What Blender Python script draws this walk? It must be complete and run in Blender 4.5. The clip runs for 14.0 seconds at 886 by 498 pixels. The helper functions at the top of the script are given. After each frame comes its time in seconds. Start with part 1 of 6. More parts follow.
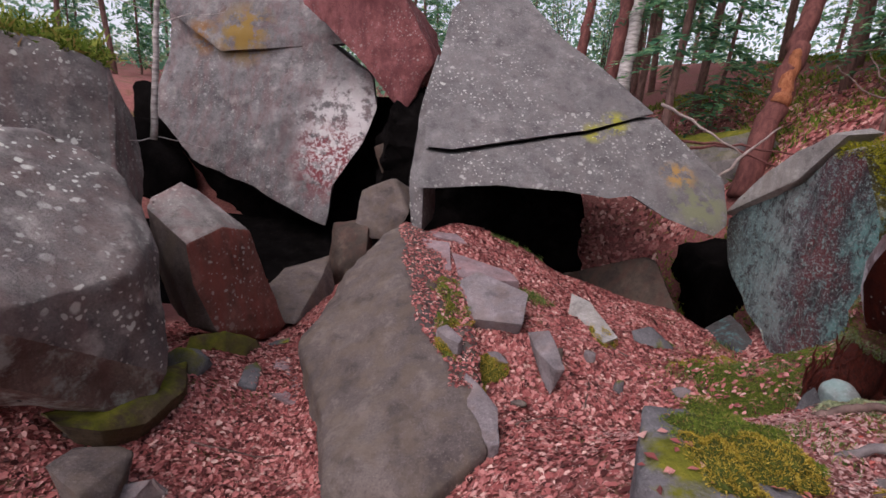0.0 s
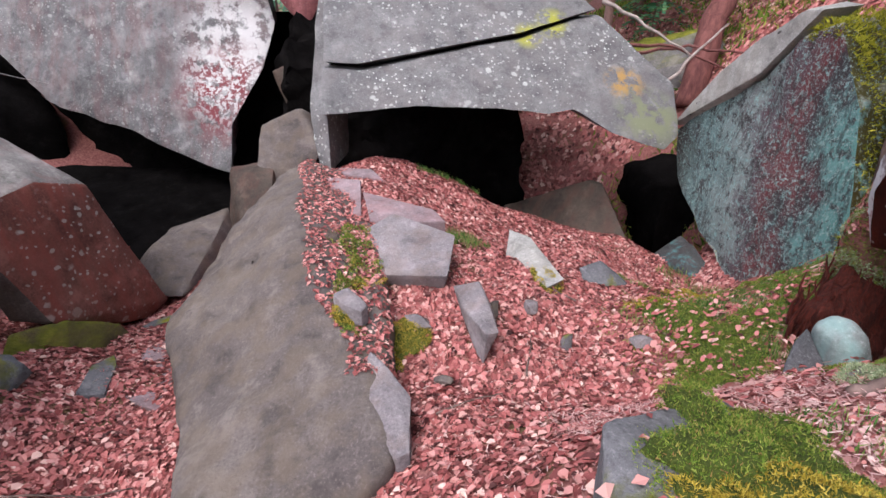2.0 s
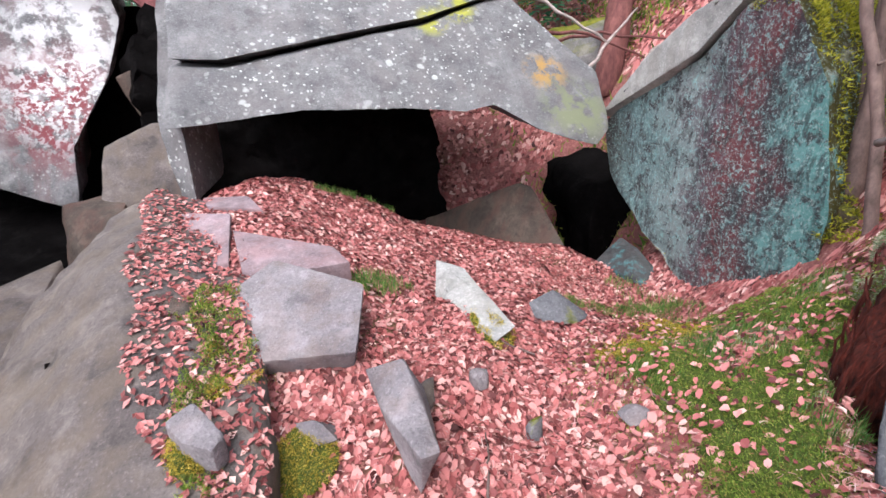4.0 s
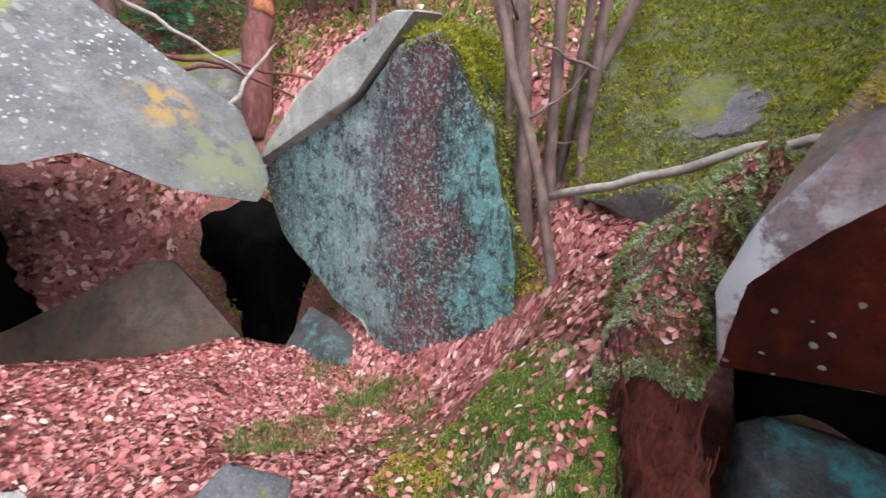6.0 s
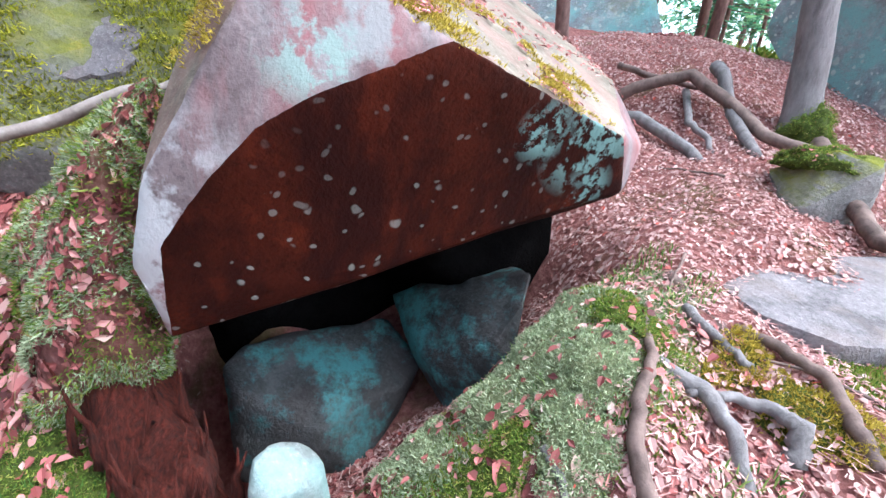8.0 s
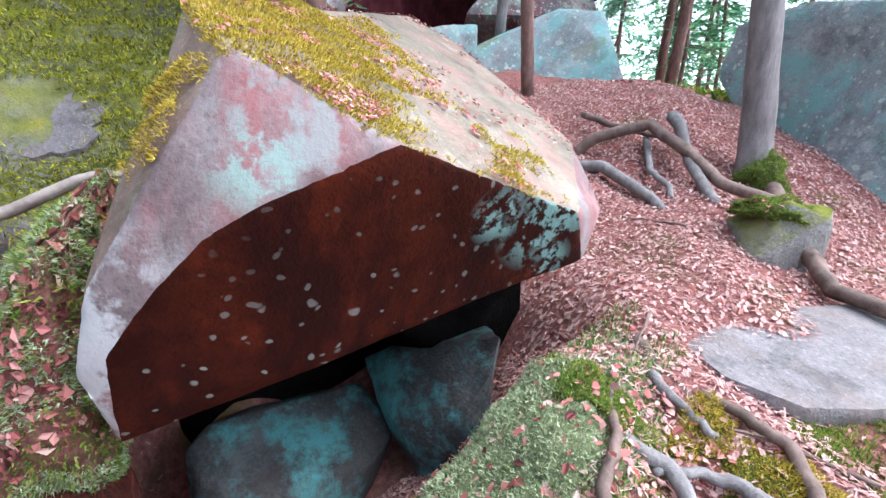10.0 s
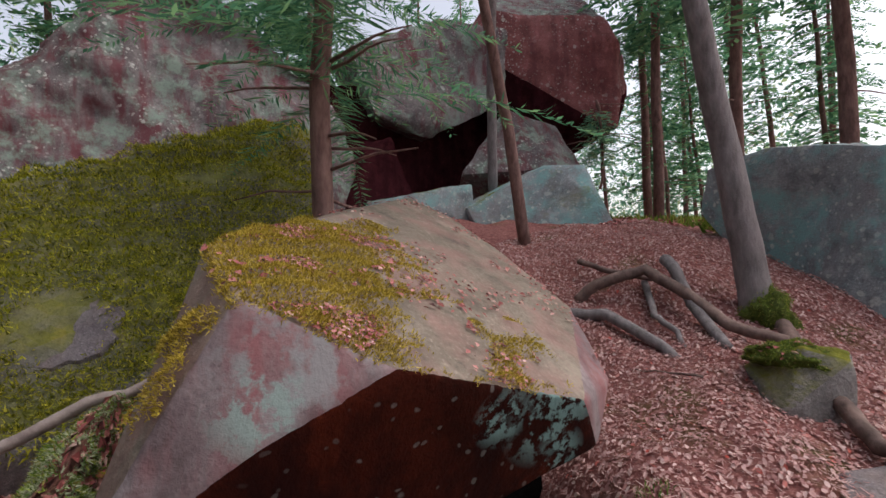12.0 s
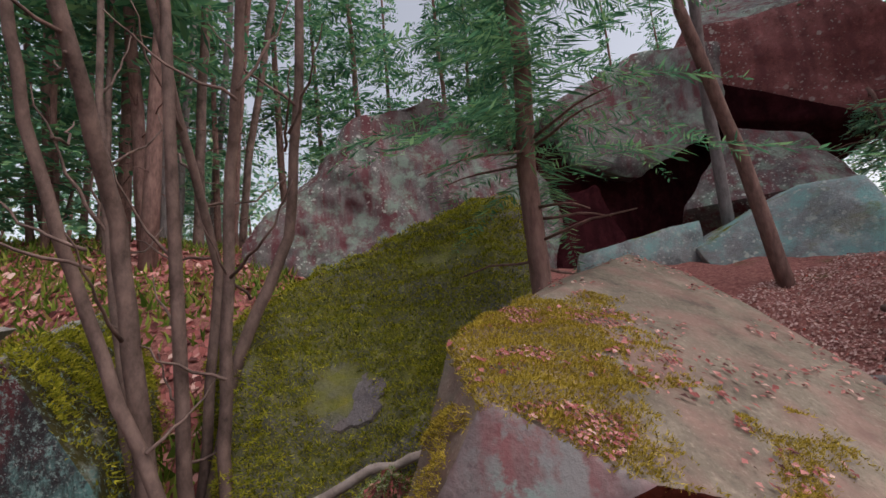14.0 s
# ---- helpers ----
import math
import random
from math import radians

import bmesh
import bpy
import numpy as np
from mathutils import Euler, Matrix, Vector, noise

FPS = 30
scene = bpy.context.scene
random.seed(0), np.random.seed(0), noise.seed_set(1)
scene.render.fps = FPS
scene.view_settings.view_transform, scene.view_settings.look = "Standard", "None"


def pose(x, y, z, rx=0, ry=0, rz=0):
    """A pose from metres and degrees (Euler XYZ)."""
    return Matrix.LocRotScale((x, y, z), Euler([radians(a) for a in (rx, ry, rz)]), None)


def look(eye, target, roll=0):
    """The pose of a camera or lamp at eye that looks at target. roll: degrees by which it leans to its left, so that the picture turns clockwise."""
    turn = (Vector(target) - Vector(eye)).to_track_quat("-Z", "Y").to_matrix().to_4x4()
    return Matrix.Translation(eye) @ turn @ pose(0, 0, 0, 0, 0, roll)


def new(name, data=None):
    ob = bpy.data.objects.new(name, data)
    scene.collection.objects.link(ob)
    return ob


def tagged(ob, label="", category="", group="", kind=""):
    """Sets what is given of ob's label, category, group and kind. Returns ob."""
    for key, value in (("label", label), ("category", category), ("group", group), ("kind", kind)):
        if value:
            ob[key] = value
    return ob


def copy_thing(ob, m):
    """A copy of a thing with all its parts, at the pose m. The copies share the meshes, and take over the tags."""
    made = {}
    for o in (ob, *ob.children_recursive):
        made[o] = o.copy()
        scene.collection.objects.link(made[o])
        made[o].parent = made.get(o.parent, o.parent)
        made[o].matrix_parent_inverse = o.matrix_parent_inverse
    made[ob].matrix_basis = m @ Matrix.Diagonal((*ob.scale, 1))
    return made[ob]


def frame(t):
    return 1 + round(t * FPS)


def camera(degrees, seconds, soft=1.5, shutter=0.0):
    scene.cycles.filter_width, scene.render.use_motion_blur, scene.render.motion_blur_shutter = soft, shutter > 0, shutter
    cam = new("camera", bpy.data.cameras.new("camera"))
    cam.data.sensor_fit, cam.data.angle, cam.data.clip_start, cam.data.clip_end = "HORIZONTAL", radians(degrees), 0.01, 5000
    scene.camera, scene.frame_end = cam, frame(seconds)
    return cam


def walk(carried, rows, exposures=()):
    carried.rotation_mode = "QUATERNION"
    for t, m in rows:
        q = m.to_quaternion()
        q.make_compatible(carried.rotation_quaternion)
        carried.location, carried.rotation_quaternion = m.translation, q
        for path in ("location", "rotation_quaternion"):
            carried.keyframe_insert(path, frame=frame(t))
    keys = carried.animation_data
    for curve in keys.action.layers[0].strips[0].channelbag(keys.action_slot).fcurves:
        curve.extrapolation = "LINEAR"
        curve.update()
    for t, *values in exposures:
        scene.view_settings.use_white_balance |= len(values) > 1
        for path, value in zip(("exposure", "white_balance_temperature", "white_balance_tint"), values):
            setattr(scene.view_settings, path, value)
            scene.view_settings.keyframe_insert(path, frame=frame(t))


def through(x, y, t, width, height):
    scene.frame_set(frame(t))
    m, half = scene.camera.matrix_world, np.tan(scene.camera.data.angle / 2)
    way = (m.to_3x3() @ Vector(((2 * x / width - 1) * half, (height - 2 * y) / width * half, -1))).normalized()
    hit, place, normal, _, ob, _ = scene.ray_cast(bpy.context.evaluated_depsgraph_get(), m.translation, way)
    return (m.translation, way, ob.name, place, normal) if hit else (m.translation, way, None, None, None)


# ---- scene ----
cam = camera(90.60, 14.0, shutter=0.1)


def eye(x, y, z, yaw, pitch, roll):
    return pose(x, y, z, 90 + pitch, 0, yaw) @ pose(0, 0, 0, 0, 0, roll)


EXPOSURES = [(0.0, 0.46, 6700, 24), (1.0, 0.96, 6500, 19), (1.5, 1.26, 6350, 15), (2.2, 1.30, 6200, 14), (4.5, 1.70, 6100, 8), (5.0, 1.40, 6100, 6), (5.5, 1.45, 6100, 6), (6.5, 1.97, 5950, 5), (7.5, 2.37, 5600, 3), (8.7, 2.32, 5650, 3), (11.0, 2.02, 5900, 5), (11.5, 1.37, 6350, 8), (12.0, 0.61, 6800, 14), (12.5, 0.38, 7000, 16), (13.0, 0.31, 6950, 15), (14.0, 0.41, 6900, 14)]
walk(cam, [
    (0, eye(0.004, 0.007, 1.604, 0.22, -14.83, 3.47)),
    (0.5, eye(0.207, 0.187, 1.542, -5.94, -17.52, 4.29)),
    (1, eye(0.261, 0.467, 1.356, -8.96, -20.09, 3.51)),
    (1.5, eye(0.351, 0.778, 1.332, -6.23, -22.09, -2.58)),
    (2, eye(0.451, 1.019, 1.320, -6.69, -22.60, 0.69)),
    (2.2, eye(0.500, 1.091, 1.301, -6.80, -22.44, 0.30)),
    (4.3, eye(0.831, 2.336, 1.150, -22.75, -22.14, -2.06)),
    (4.5, eye(0.905, 2.475, 1.130, -28.41, -22.06, -1.43)),
    (5, eye(1.073, 2.843, 1.145, -38.60, -18.46, -0.93)),
    (5.5, eye(1.283, 3.065, 1.137, -43.05, -18.39, 0.52)),
    (6, eye(1.579, 3.163, 1.161, -59.31, -17.30, 2.07)),
    (6.5, eye(1.739, 3.146, 1.166, -81.50, -17.56, 0.76)),
    (7, eye(1.787, 3.106, 1.158, -105.60, -19.78, 2.20)),
    (7.5, eye(1.777, 3.062, 1.148, -119.86, -20.04, 4.52)),
    (8, eye(1.755, 3.024, 1.162, -125.23, -20.44, 4.03)),
    (8.5, eye(1.759, 3.016, 1.218, -126.15, -17.10, 3.03)),
    (8.7, eye(1.767, 2.999, 1.246, -126.75, -16.95, 3.04)),
    (10.8, eye(1.725, 2.898, 1.346, -127.98, -14.45, 1.52)),
    (11, eye(1.715, 2.884, 1.360, -128.00, -12.82, 0.85)),
    (11.5, eye(1.706, 2.883, 1.456, -128.31, -5.06, 0.19)),
    (12, eye(1.717, 2.914, 1.549, -125.72, 1.11, -2.23)),
    (12.5, eye(1.736, 2.934, 1.614, -119.05, 3.04, -4.16)),
    (13, eye(1.754, 2.942, 1.647, -111.70, 4.19, -5.41)),
    (13.5, eye(1.749, 2.942, 1.662, -105.19, 5.86, -5.75)),
    (14, eye(1.716, 2.961, 1.685, -99.28, 9.23, -5.66)),
], EXPOSURES)

# ---------------------------------------------------------------- light
world = bpy.data.worlds.new("world")
scene.world = world
world.use_nodes = True
wn = world.node_tree.nodes
sky = wn.new("ShaderNodeTexSky")
sky.sky_type, sky.sun_disc = "NISHITA", False
sky.sun_elevation, sky.sun_rotation, sky.dust_density = radians(52), radians(215), 3.0
grey = wn.new("ShaderNodeHueSaturation")
grey.inputs["Saturation"].default_value = 0.48
world.node_tree.links.new(sky.outputs[0], grey.inputs["Color"])
world.node_tree.links.new(grey.outputs[0], wn["Background"].inputs[0])
wn["Background"].inputs[1].default_value = 0.17
sun = new("sun", bpy.data.lights.new("sun", "SUN"))
sun.data.energy, sun.data.angle, sun.data.color = 0.6, radians(38), (1.0, 0.96, 0.9)
sun.matrix_world = look((0, 0, 30), (4.0, 1.5, 18))


# ---------------------------------------------------------------- materials
def material(name, rough=0.85):
    m = bpy.data.materials.new(name)
    m.use_nodes = True
    n, l = m.node_tree.nodes, m.node_tree.links
    bsdf = n["Principled BSDF"]
    bsdf.inputs["Roughness"].default_value = rough
    bsdf.inputs["Specular IOR Level"].default_value = 0.3
    return m, n, l, bsdf


def place(n):
    return n.new("ShaderNodeTexCoord").outputs["Object"]


def grain(n, l, vec, scale, detail=6.0, rough=0.6, stretch=None, offset=None):
    t = n.new("ShaderNodeTexNoise")
    t.inputs["Scale"].default_value, t.inputs["Detail"].default_value, t.inputs["Roughness"].default_value = scale, detail, rough
    if stretch or offset:
        mp = n.new("ShaderNodeMapping")
        mp.inputs["Scale"].default_value = stretch or (1, 1, 1)
        mp.inputs["Location"].default_value = offset or (0, 0, 0)
        l.new(vec, mp.inputs[0])
        vec = mp.outputs[0]
    l.new(vec, t.inputs["Vector"])
    return t.outputs["Fac"]


def ramp(n, l, fac, stops):
    r = n.new("ShaderNodeValToRGB")
    e = r.color_ramp.elements
    while len(e) < len(stops):
        e.new(0.5)
    for k, (p, c) in enumerate(stops):
        e[k].position, e[k].color = p, (*c, 1) if len(c) == 3 else c
    l.new(fac, r.inputs[0])
    return r.outputs[0]


def mask(n, l, fac, lo, hi):
    r = n.new("ShaderNodeMapRange")
    r.inputs["From Min"].default_value, r.inputs["From Max"].default_value = lo, hi
    l.new(fac, r.inputs["Value"])
    return r.outputs[0]


def times(n, l, a, b):
    m = n.new("ShaderNodeMath")
    m.operation = "MULTIPLY"
    for k, v in enumerate((a, b)):
        if isinstance(v, (int, float)):
            m.inputs[k].default_value = v
        else:
            l.new(v, m.inputs[k])
    return m.outputs[0]


def mix(n, l, fac, a, b):
    m = n.new("ShaderNodeMix")
    m.data_type = "RGBA"
    if isinstance(fac, (int, float)):
        m.inputs[0].default_value = fac
    else:
        l.new(fac, m.inputs[0])
    for k, v in ((6, a), (7, b)):
        if isinstance(v, tuple):
            m.inputs[k].default_value = (*v, 1)
        else:
            l.new(v, m.inputs[k])
    return m.outputs[2]


def spots(n, l, vec, scale, size, jitter=1.0):
    v = n.new("ShaderNodeTexVoronoi")
    v.inputs["Scale"].default_value, v.inputs["Randomness"].default_value = scale, jitter
    l.new(vec, v.inputs["Vector"])
    return mask(n, l, v.outputs["Distance"], size, size * 0.7)


def bump(n, l, bsdf, height, strength, distance):
    b = n.new("ShaderNodeBump")
    b.inputs["Strength"].default_value, b.inputs["Distance"].default_value = strength, distance
    l.new(height, b.inputs["Height"])
    l.new(b.outputs[0], bsdf.inputs["Normal"])


def stone(name, dark, light, tint=None, tint_amount=0.5, lichen=None, lichen_amount=0.0, dots=0.0, moss=0.0, pale=0.0, leafy=0.0, seed=0.0, crusts=(), speckle=1.0, relief=1.0, gloss=0.2, dot_sizes=((3.1, 0.16), (7.0, 0.2), (14.0, 0.24))):
    """Sandstone: two greys, a stain, crusts of lichen, pale round lichen dots, moss and litter on what faces up."""
    m, n, l, bsdf = material(name, 0.85)
    bsdf.inputs["Specular IOR Level"].default_value = gloss
    co = place(n)
    big = grain(n, l, co, 0.9, 5, 0.6, offset=(seed, 0, 0))
    fine = grain(n, l, co, 14, 8, 0.75)
    col = mix(n, l, mask(n, l, big, 0.35, 0.68), dark, light)
    col = mix(n, l, times(n, l, mask(n, l, fine, 0.4, 0.75), 0.35), col, tuple(c * 0.5 for c in dark))
    speck = grain(n, l, co, 55, 4, 0.7)
    col = mix(n, l, times(n, l, mask(n, l, speck, 0.56, 0.66), 0.3 * speckle), col, tuple(min(1.0, c * 1.9) for c in light))
    col = mix(n, l, times(n, l, mask(n, l, speck, 0.45, 0.36), 0.35), col, tuple(c * 0.35 for c in dark))
    streak = grain(n, l, co, 1.5, 5, 0.6, stretch=(3.0, 3.0, 0.5), offset=(seed, 3, 0))
    blotch = grain(n, l, co, 3.4, 9, 0.72, offset=(seed, 5, 5))
    col = mix(n, l, times(n, l, mask(n, l, blotch, 0.52, 0.64), 0.65), col, tuple(c * 0.5 for c in dark))
    col = mix(n, l, times(n, l, mask(n, l, blotch, 0.46, 0.37), 0.5), col, tuple(min(1.0, c * 1.35) for c in light))
    if tint:
        col = mix(n, l, times(n, l, mask(n, l, streak, 0.45, 0.62), tint_amount), col, tint)
    if pale:
        col = mix(n, l, times(n, l, mask(n, l, grain(n, l, co, 1.8, 7, 0.65, offset=(seed, 7, 2)), 0.55, 0.68), pale), col, (0.55, 0.53, 0.5))
    if lichen:
        crust = times(n, l, mask(n, l, grain(n, l, co, 2.2, 10, 0.72, offset=(1, seed, 4)), 0.52 - 0.2 * lichen_amount, 0.6), mask(n, l, fine, 0.3, 0.5))
        col = mix(n, l, times(n, l, crust, 0.9), col, lichen)
    for cx, cy, cz, reach, crust_colour, crust_scale in crusts:
        dist = n.new("ShaderNodeVectorMath")
        dist.operation = "DISTANCE"
        dist.inputs[1].default_value = (cx, cy, cz)
        l.new(co, dist.inputs[0])
        crust = times(n, l, mask(n, l, grain(n, l, co, crust_scale, 7, 0.65), 0.44 if crust_scale < 8 else 0.5, 0.52 if crust_scale < 8 else 0.55), mask(n, l, dist.outputs["Value"], reach, reach * 0.4))
        col = mix(n, l, times(n, l, crust, 0.9), col, crust_colour)
    if dots:
        where = mask(n, l, grain(n, l, co, 0.8, 3, 0.5, offset=(seed, seed, 1)), 0.4, 0.62)
        for k, (sc, size) in enumerate(dot_sizes):
            warp = n.new("ShaderNodeVectorMath")
            warp.operation = "ADD"
            nz = n.new("ShaderNodeTexNoise")
            nz.inputs["Scale"].default_value = 9
            l.new(co, nz.inputs["Vector"])
            sc2 = n.new("ShaderNodeVectorMath")
            sc2.operation = "SCALE"
            sc2.inputs["Scale"].default_value = 0.08
            l.new(nz.outputs["Color"], sc2.inputs[0])
            l.new(co, warp.inputs[0]), l.new(sc2.outputs[0], warp.inputs[1])
            col = mix(n, l, times(n, l, times(n, l, spots(n, l, warp.outputs[0], sc, size), where), dots), col, (0.62, 0.64, 0.6))
    if moss or leafy:
        geo = n.new("ShaderNodeNewGeometry")
        sep = n.new("ShaderNodeSeparateXYZ")
        l.new(geo.outputs["True Normal"], sep.inputs[0])
        up = mask(n, l, sep.outputs["Z"], 0.25, 0.75)
        patch = mask(n, l, grain(n, l, co, 1.3, 8, 0.65, offset=(seed, 2, 9)), 0.62 - 0.3 * max(moss, leafy), 0.66 - 0.2 * max(moss, leafy))
        green = ramp(n, l, grain(n, l, co, 6, 8, 0.7), [(0.3, (0.06, 0.07, 0.01)), (0.55, (0.17, 0.17, 0.02)), (0.75, (0.3, 0.25, 0.04))])
        if moss:
            col = mix(n, l, times(n, l, up, patch), col, green)
    l.new(col, bsdf.inputs["Base Color"])
    h = mix(n, l, 0.35, mix(n, l, 0.6, big, fine), blotch)
    h = mix(n, l, 0.35, h, speck)
    bump(n, l, bsdf, h, relief * 0.7, 0.06)
    return m


def plain(name, a, b, scale=8.0, rough=0.8, strength=0.4, distance=0.01, stretch=None):
    m, n, l, bsdf = material(name, rough)
    co = place(n)
    f = grain(n, l, co, scale, 8, 0.7, stretch=stretch)
    l.new(ramp(n, l, f, [(0.3, a), (0.7, b)]), bsdf.inputs["Base Color"])
    bump(n, l, bsdf, f, strength, distance)
    return m


def islands(name, stops, rough=0.7, through=0.0):
    """Many small pieces in one mesh, each with a colour of its own."""
    m, n, l, bsdf = material(name, rough)
    geo = n.new("ShaderNodeNewGeometry")
    col = ramp(n, l, geo.outputs["Random Per Island"], stops)
    l.new(col, bsdf.inputs["Base Color"])
    if through:
        t = n.new("ShaderNodeBsdfTranslucent")
        l.new(col, t.inputs["Color"])
        x = n.new("ShaderNodeMixShader")
        x.inputs[0].default_value = through
        l.new(bsdf.outputs[0], x.inputs[1]), l.new(t.outputs[0], x.inputs[2])
        l.new(x.outputs[0], n["Material Output"].inputs["Surface"])
    return m


SLAB = stone("grey_slab_stone", (0.12, 0.116, 0.12), (0.2, 0.193, 0.195), (0.17, 0.15, 0.15), 0.4, relief=0.7, dots=0.6, seed=1, crusts=[(3.85, 7.5, 1.15, 0.35, (0.34, 0.2, 0.06), 5), (4.1, 7.1, 0.7, 0.6, (0.16, 0.17, 0.1), 4), (2.9, 8.2, 1.93, 0.3, (0.3, 0.3, 0.04), 6), (2.5, 8.05, 1.75, 0.25, (0.3, 0.3, 0.04), 6)])
WALL = stone("grey_wall_stone", (0.12, 0.116, 0.12), (0.225, 0.218, 0.222), (0.2, 0.09, 0.09), 0.3, dots=0.3, pale=0.3, seed=4, crusts=[(-5.8, 13.0, 3.9, 1.0, (0.24, 0.15, 0.03), 2.5), (-7.0, 13.2, 3.8, 0.6, (0.24, 0.12, 0.04), 4), (-2.8, 12.0, 1.6, 1.5, (0.58, 0.56, 0.56), 3), (-3.1, 11.7, 0.7, 1.3, (0.22, 0.05, 0.06), 3.5), (-3.0, 11.8, 0.9, 1.2, (0.6, 0.58, 0.58), 12)])
RED = stone("red_stone", (0.16, 0.05, 0.05), (0.26, 0.1, 0.1), (0.1, 0.03, 0.035), 0.6, dots=0.4, seed=2)
# shaded copy of RED: darkness of underside and cleft is in the colour
RED_SHADE = stone("shaded_red_stone", (0.035, 0.009, 0.012), (0.07, 0.018, 0.022), (0.02, 0.006, 0.008), 0.6, seed=27, speckle=0.2, gloss=0.0)
PRISM = stone("rust_stone", (0.15, 0.055, 0.045), (0.25, 0.11, 0.09), (0.26, 0.07, 0.055), 0.75, dots=0.4, seed=8)
DOTTED = stone("dotted_stone", (0.13, 0.12, 0.125), (0.24, 0.22, 0.21), (0.2, 0.12, 0.11), 0.3, dots=1.0, pale=0.6, seed=5)
PLATE = stone("mauve_plate_stone", (0.16, 0.14, 0.15), (0.27, 0.24, 0.25), (0.2, 0.14, 0.12), 0.4, seed=17)
GREY = stone("pale_grey_stone", (0.16, 0.145, 0.14), (0.28, 0.26, 0.25), (0.24, 0.13, 0.13), 0.5, dots=0.5, pale=0.5, seed=18)


def lichen_wall():
    """Upright bands of turquoise crust, dark stain, red stone and pale crust along the face, broken up by fine speckle."""
    m, n, l, bsdf = material("lichen_stone", 0.9)
    co = place(n)
    sep = n.new("ShaderNodeSeparateXYZ")
    l.new(co, sep.inputs[0])
    warp = grain(n, l, co, 1.7, 9, 0.72, stretch=(1, 1, 0.6))
    shift = n.new("ShaderNodeMath")
    shift.operation = "MULTIPLY_ADD"
    shift.inputs[1].default_value = 2.6
    l.new(warp, shift.inputs[0]), l.new(sep.outputs["Y"], shift.inputs[2])
    along = mask(n, l, shift.outputs[0], 5.35, 8.7)
    base = ramp(n, l, along, [(0.0, (0.1, 0.26, 0.24)), (0.14, (0.14, 0.3, 0.29)), (0.22, (0.05, 0.042, 0.05)), (0.33, (0.16, 0.04, 0.045)), (0.44, (0.1, 0.065, 0.08)), (0.52, (0.22, 0.25, 0.25)), (0.72, (0.14, 0.22, 0.22)), (1.0, (0.07, 0.075, 0.075))])
    fine = grain(n, l, co, 16, 9, 0.8)
    speck = grain(n, l, co, 48, 5, 0.75)
    col = mix(n, l, times(n, l, mask(n, l, fine, 0.54, 0.6), 0.85), base, (0.24, 0.42, 0.41))
    col = mix(n, l, times(n, l, mask(n, l, grain(n, l, co, 7, 9, 0.78), 0.49, 0.42), 0.9), col, (0.04, 0.033, 0.037))
    col = mix(n, l, times(n, l, mask(n, l, speck, 0.58, 0.64), 0.7), col, (0.5, 0.52, 0.5))
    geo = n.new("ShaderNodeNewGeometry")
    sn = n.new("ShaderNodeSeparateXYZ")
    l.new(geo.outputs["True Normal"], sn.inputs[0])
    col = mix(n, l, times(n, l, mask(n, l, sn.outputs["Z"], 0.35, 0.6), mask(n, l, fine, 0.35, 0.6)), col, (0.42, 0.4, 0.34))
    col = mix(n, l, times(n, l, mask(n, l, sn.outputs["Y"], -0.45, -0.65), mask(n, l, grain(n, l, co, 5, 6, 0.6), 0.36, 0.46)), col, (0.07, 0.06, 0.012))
    drip = grain(n, l, co, 9, 8, 0.75, stretch=(1, 1, 0.28))
    col = mix(n, l, times(n, l, mask(n, l, drip, 0.53, 0.6), 0.7), col, (0.035, 0.03, 0.034))
    col = mix(n, l, times(n, l, mask(n, l, grain(n, l, co, 30, 6, 0.8, offset=(4, 0, 0)), 0.55, 0.6), 0.75), col, (0.36, 0.5, 0.48))
    l.new(col, bsdf.inputs["Base Color"])
    bump(n, l, bsdf, mix(n, l, 0.4, mix(n, l, 0.5, fine, speck), drip), 1.0, 0.07)
    return m


LICHEN = lichen_wall()
BLOCK = stone("block_stone", (0.15, 0.123, 0.1), (0.26, 0.22, 0.178), (0.3, 0.15, 0.14), 0.4, seed=6, relief=0.4)
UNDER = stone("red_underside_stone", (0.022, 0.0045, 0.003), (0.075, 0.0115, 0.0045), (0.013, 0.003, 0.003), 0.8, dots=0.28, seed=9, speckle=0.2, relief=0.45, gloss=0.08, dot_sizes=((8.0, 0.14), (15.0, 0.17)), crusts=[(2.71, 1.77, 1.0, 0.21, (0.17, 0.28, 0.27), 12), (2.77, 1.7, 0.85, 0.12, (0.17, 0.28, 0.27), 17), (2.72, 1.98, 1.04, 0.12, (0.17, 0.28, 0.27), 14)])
PINK = stone("pink_edge_stone", (0.15, 0.105, 0.11), (0.24, 0.2, 0.205), (0.25, 0.085, 0.09), 0.75, pale=0.3, seed=7, speckle=0.4, relief=0.35, crusts=[(2.8, 2.58, 1.33, 0.26, (0.24, 0.24, 0.245), 7), (2.83, 2.66, 1.2, 0.15, (0.22, 0.29, 0.27), 14), (3.0, 3.05, 0.75, 0.4, (0.5, 0.5, 0.52), 6)])
MOSSY = stone("mossy_stone", (0.15, 0.14, 0.14), (0.25, 0.23, 0.22), moss=1.5, seed=11)
CLIFF = stone("cliff_stone", (0.1, 0.085, 0.09), (0.23, 0.21, 0.21), (0.13, 0.035, 0.045), 0.85, (0.2, 0.27, 0.23), 0.1, dots=0.6, seed=12)
BLUE = stone("blue_grey_stone", (0.2, 0.23, 0.25), (0.36, 0.39, 0.4), (0.22, 0.16, 0.16), 0.3, (0.22, 0.42, 0.42), 0.3, dots=0.7, moss=0.35, seed=13)
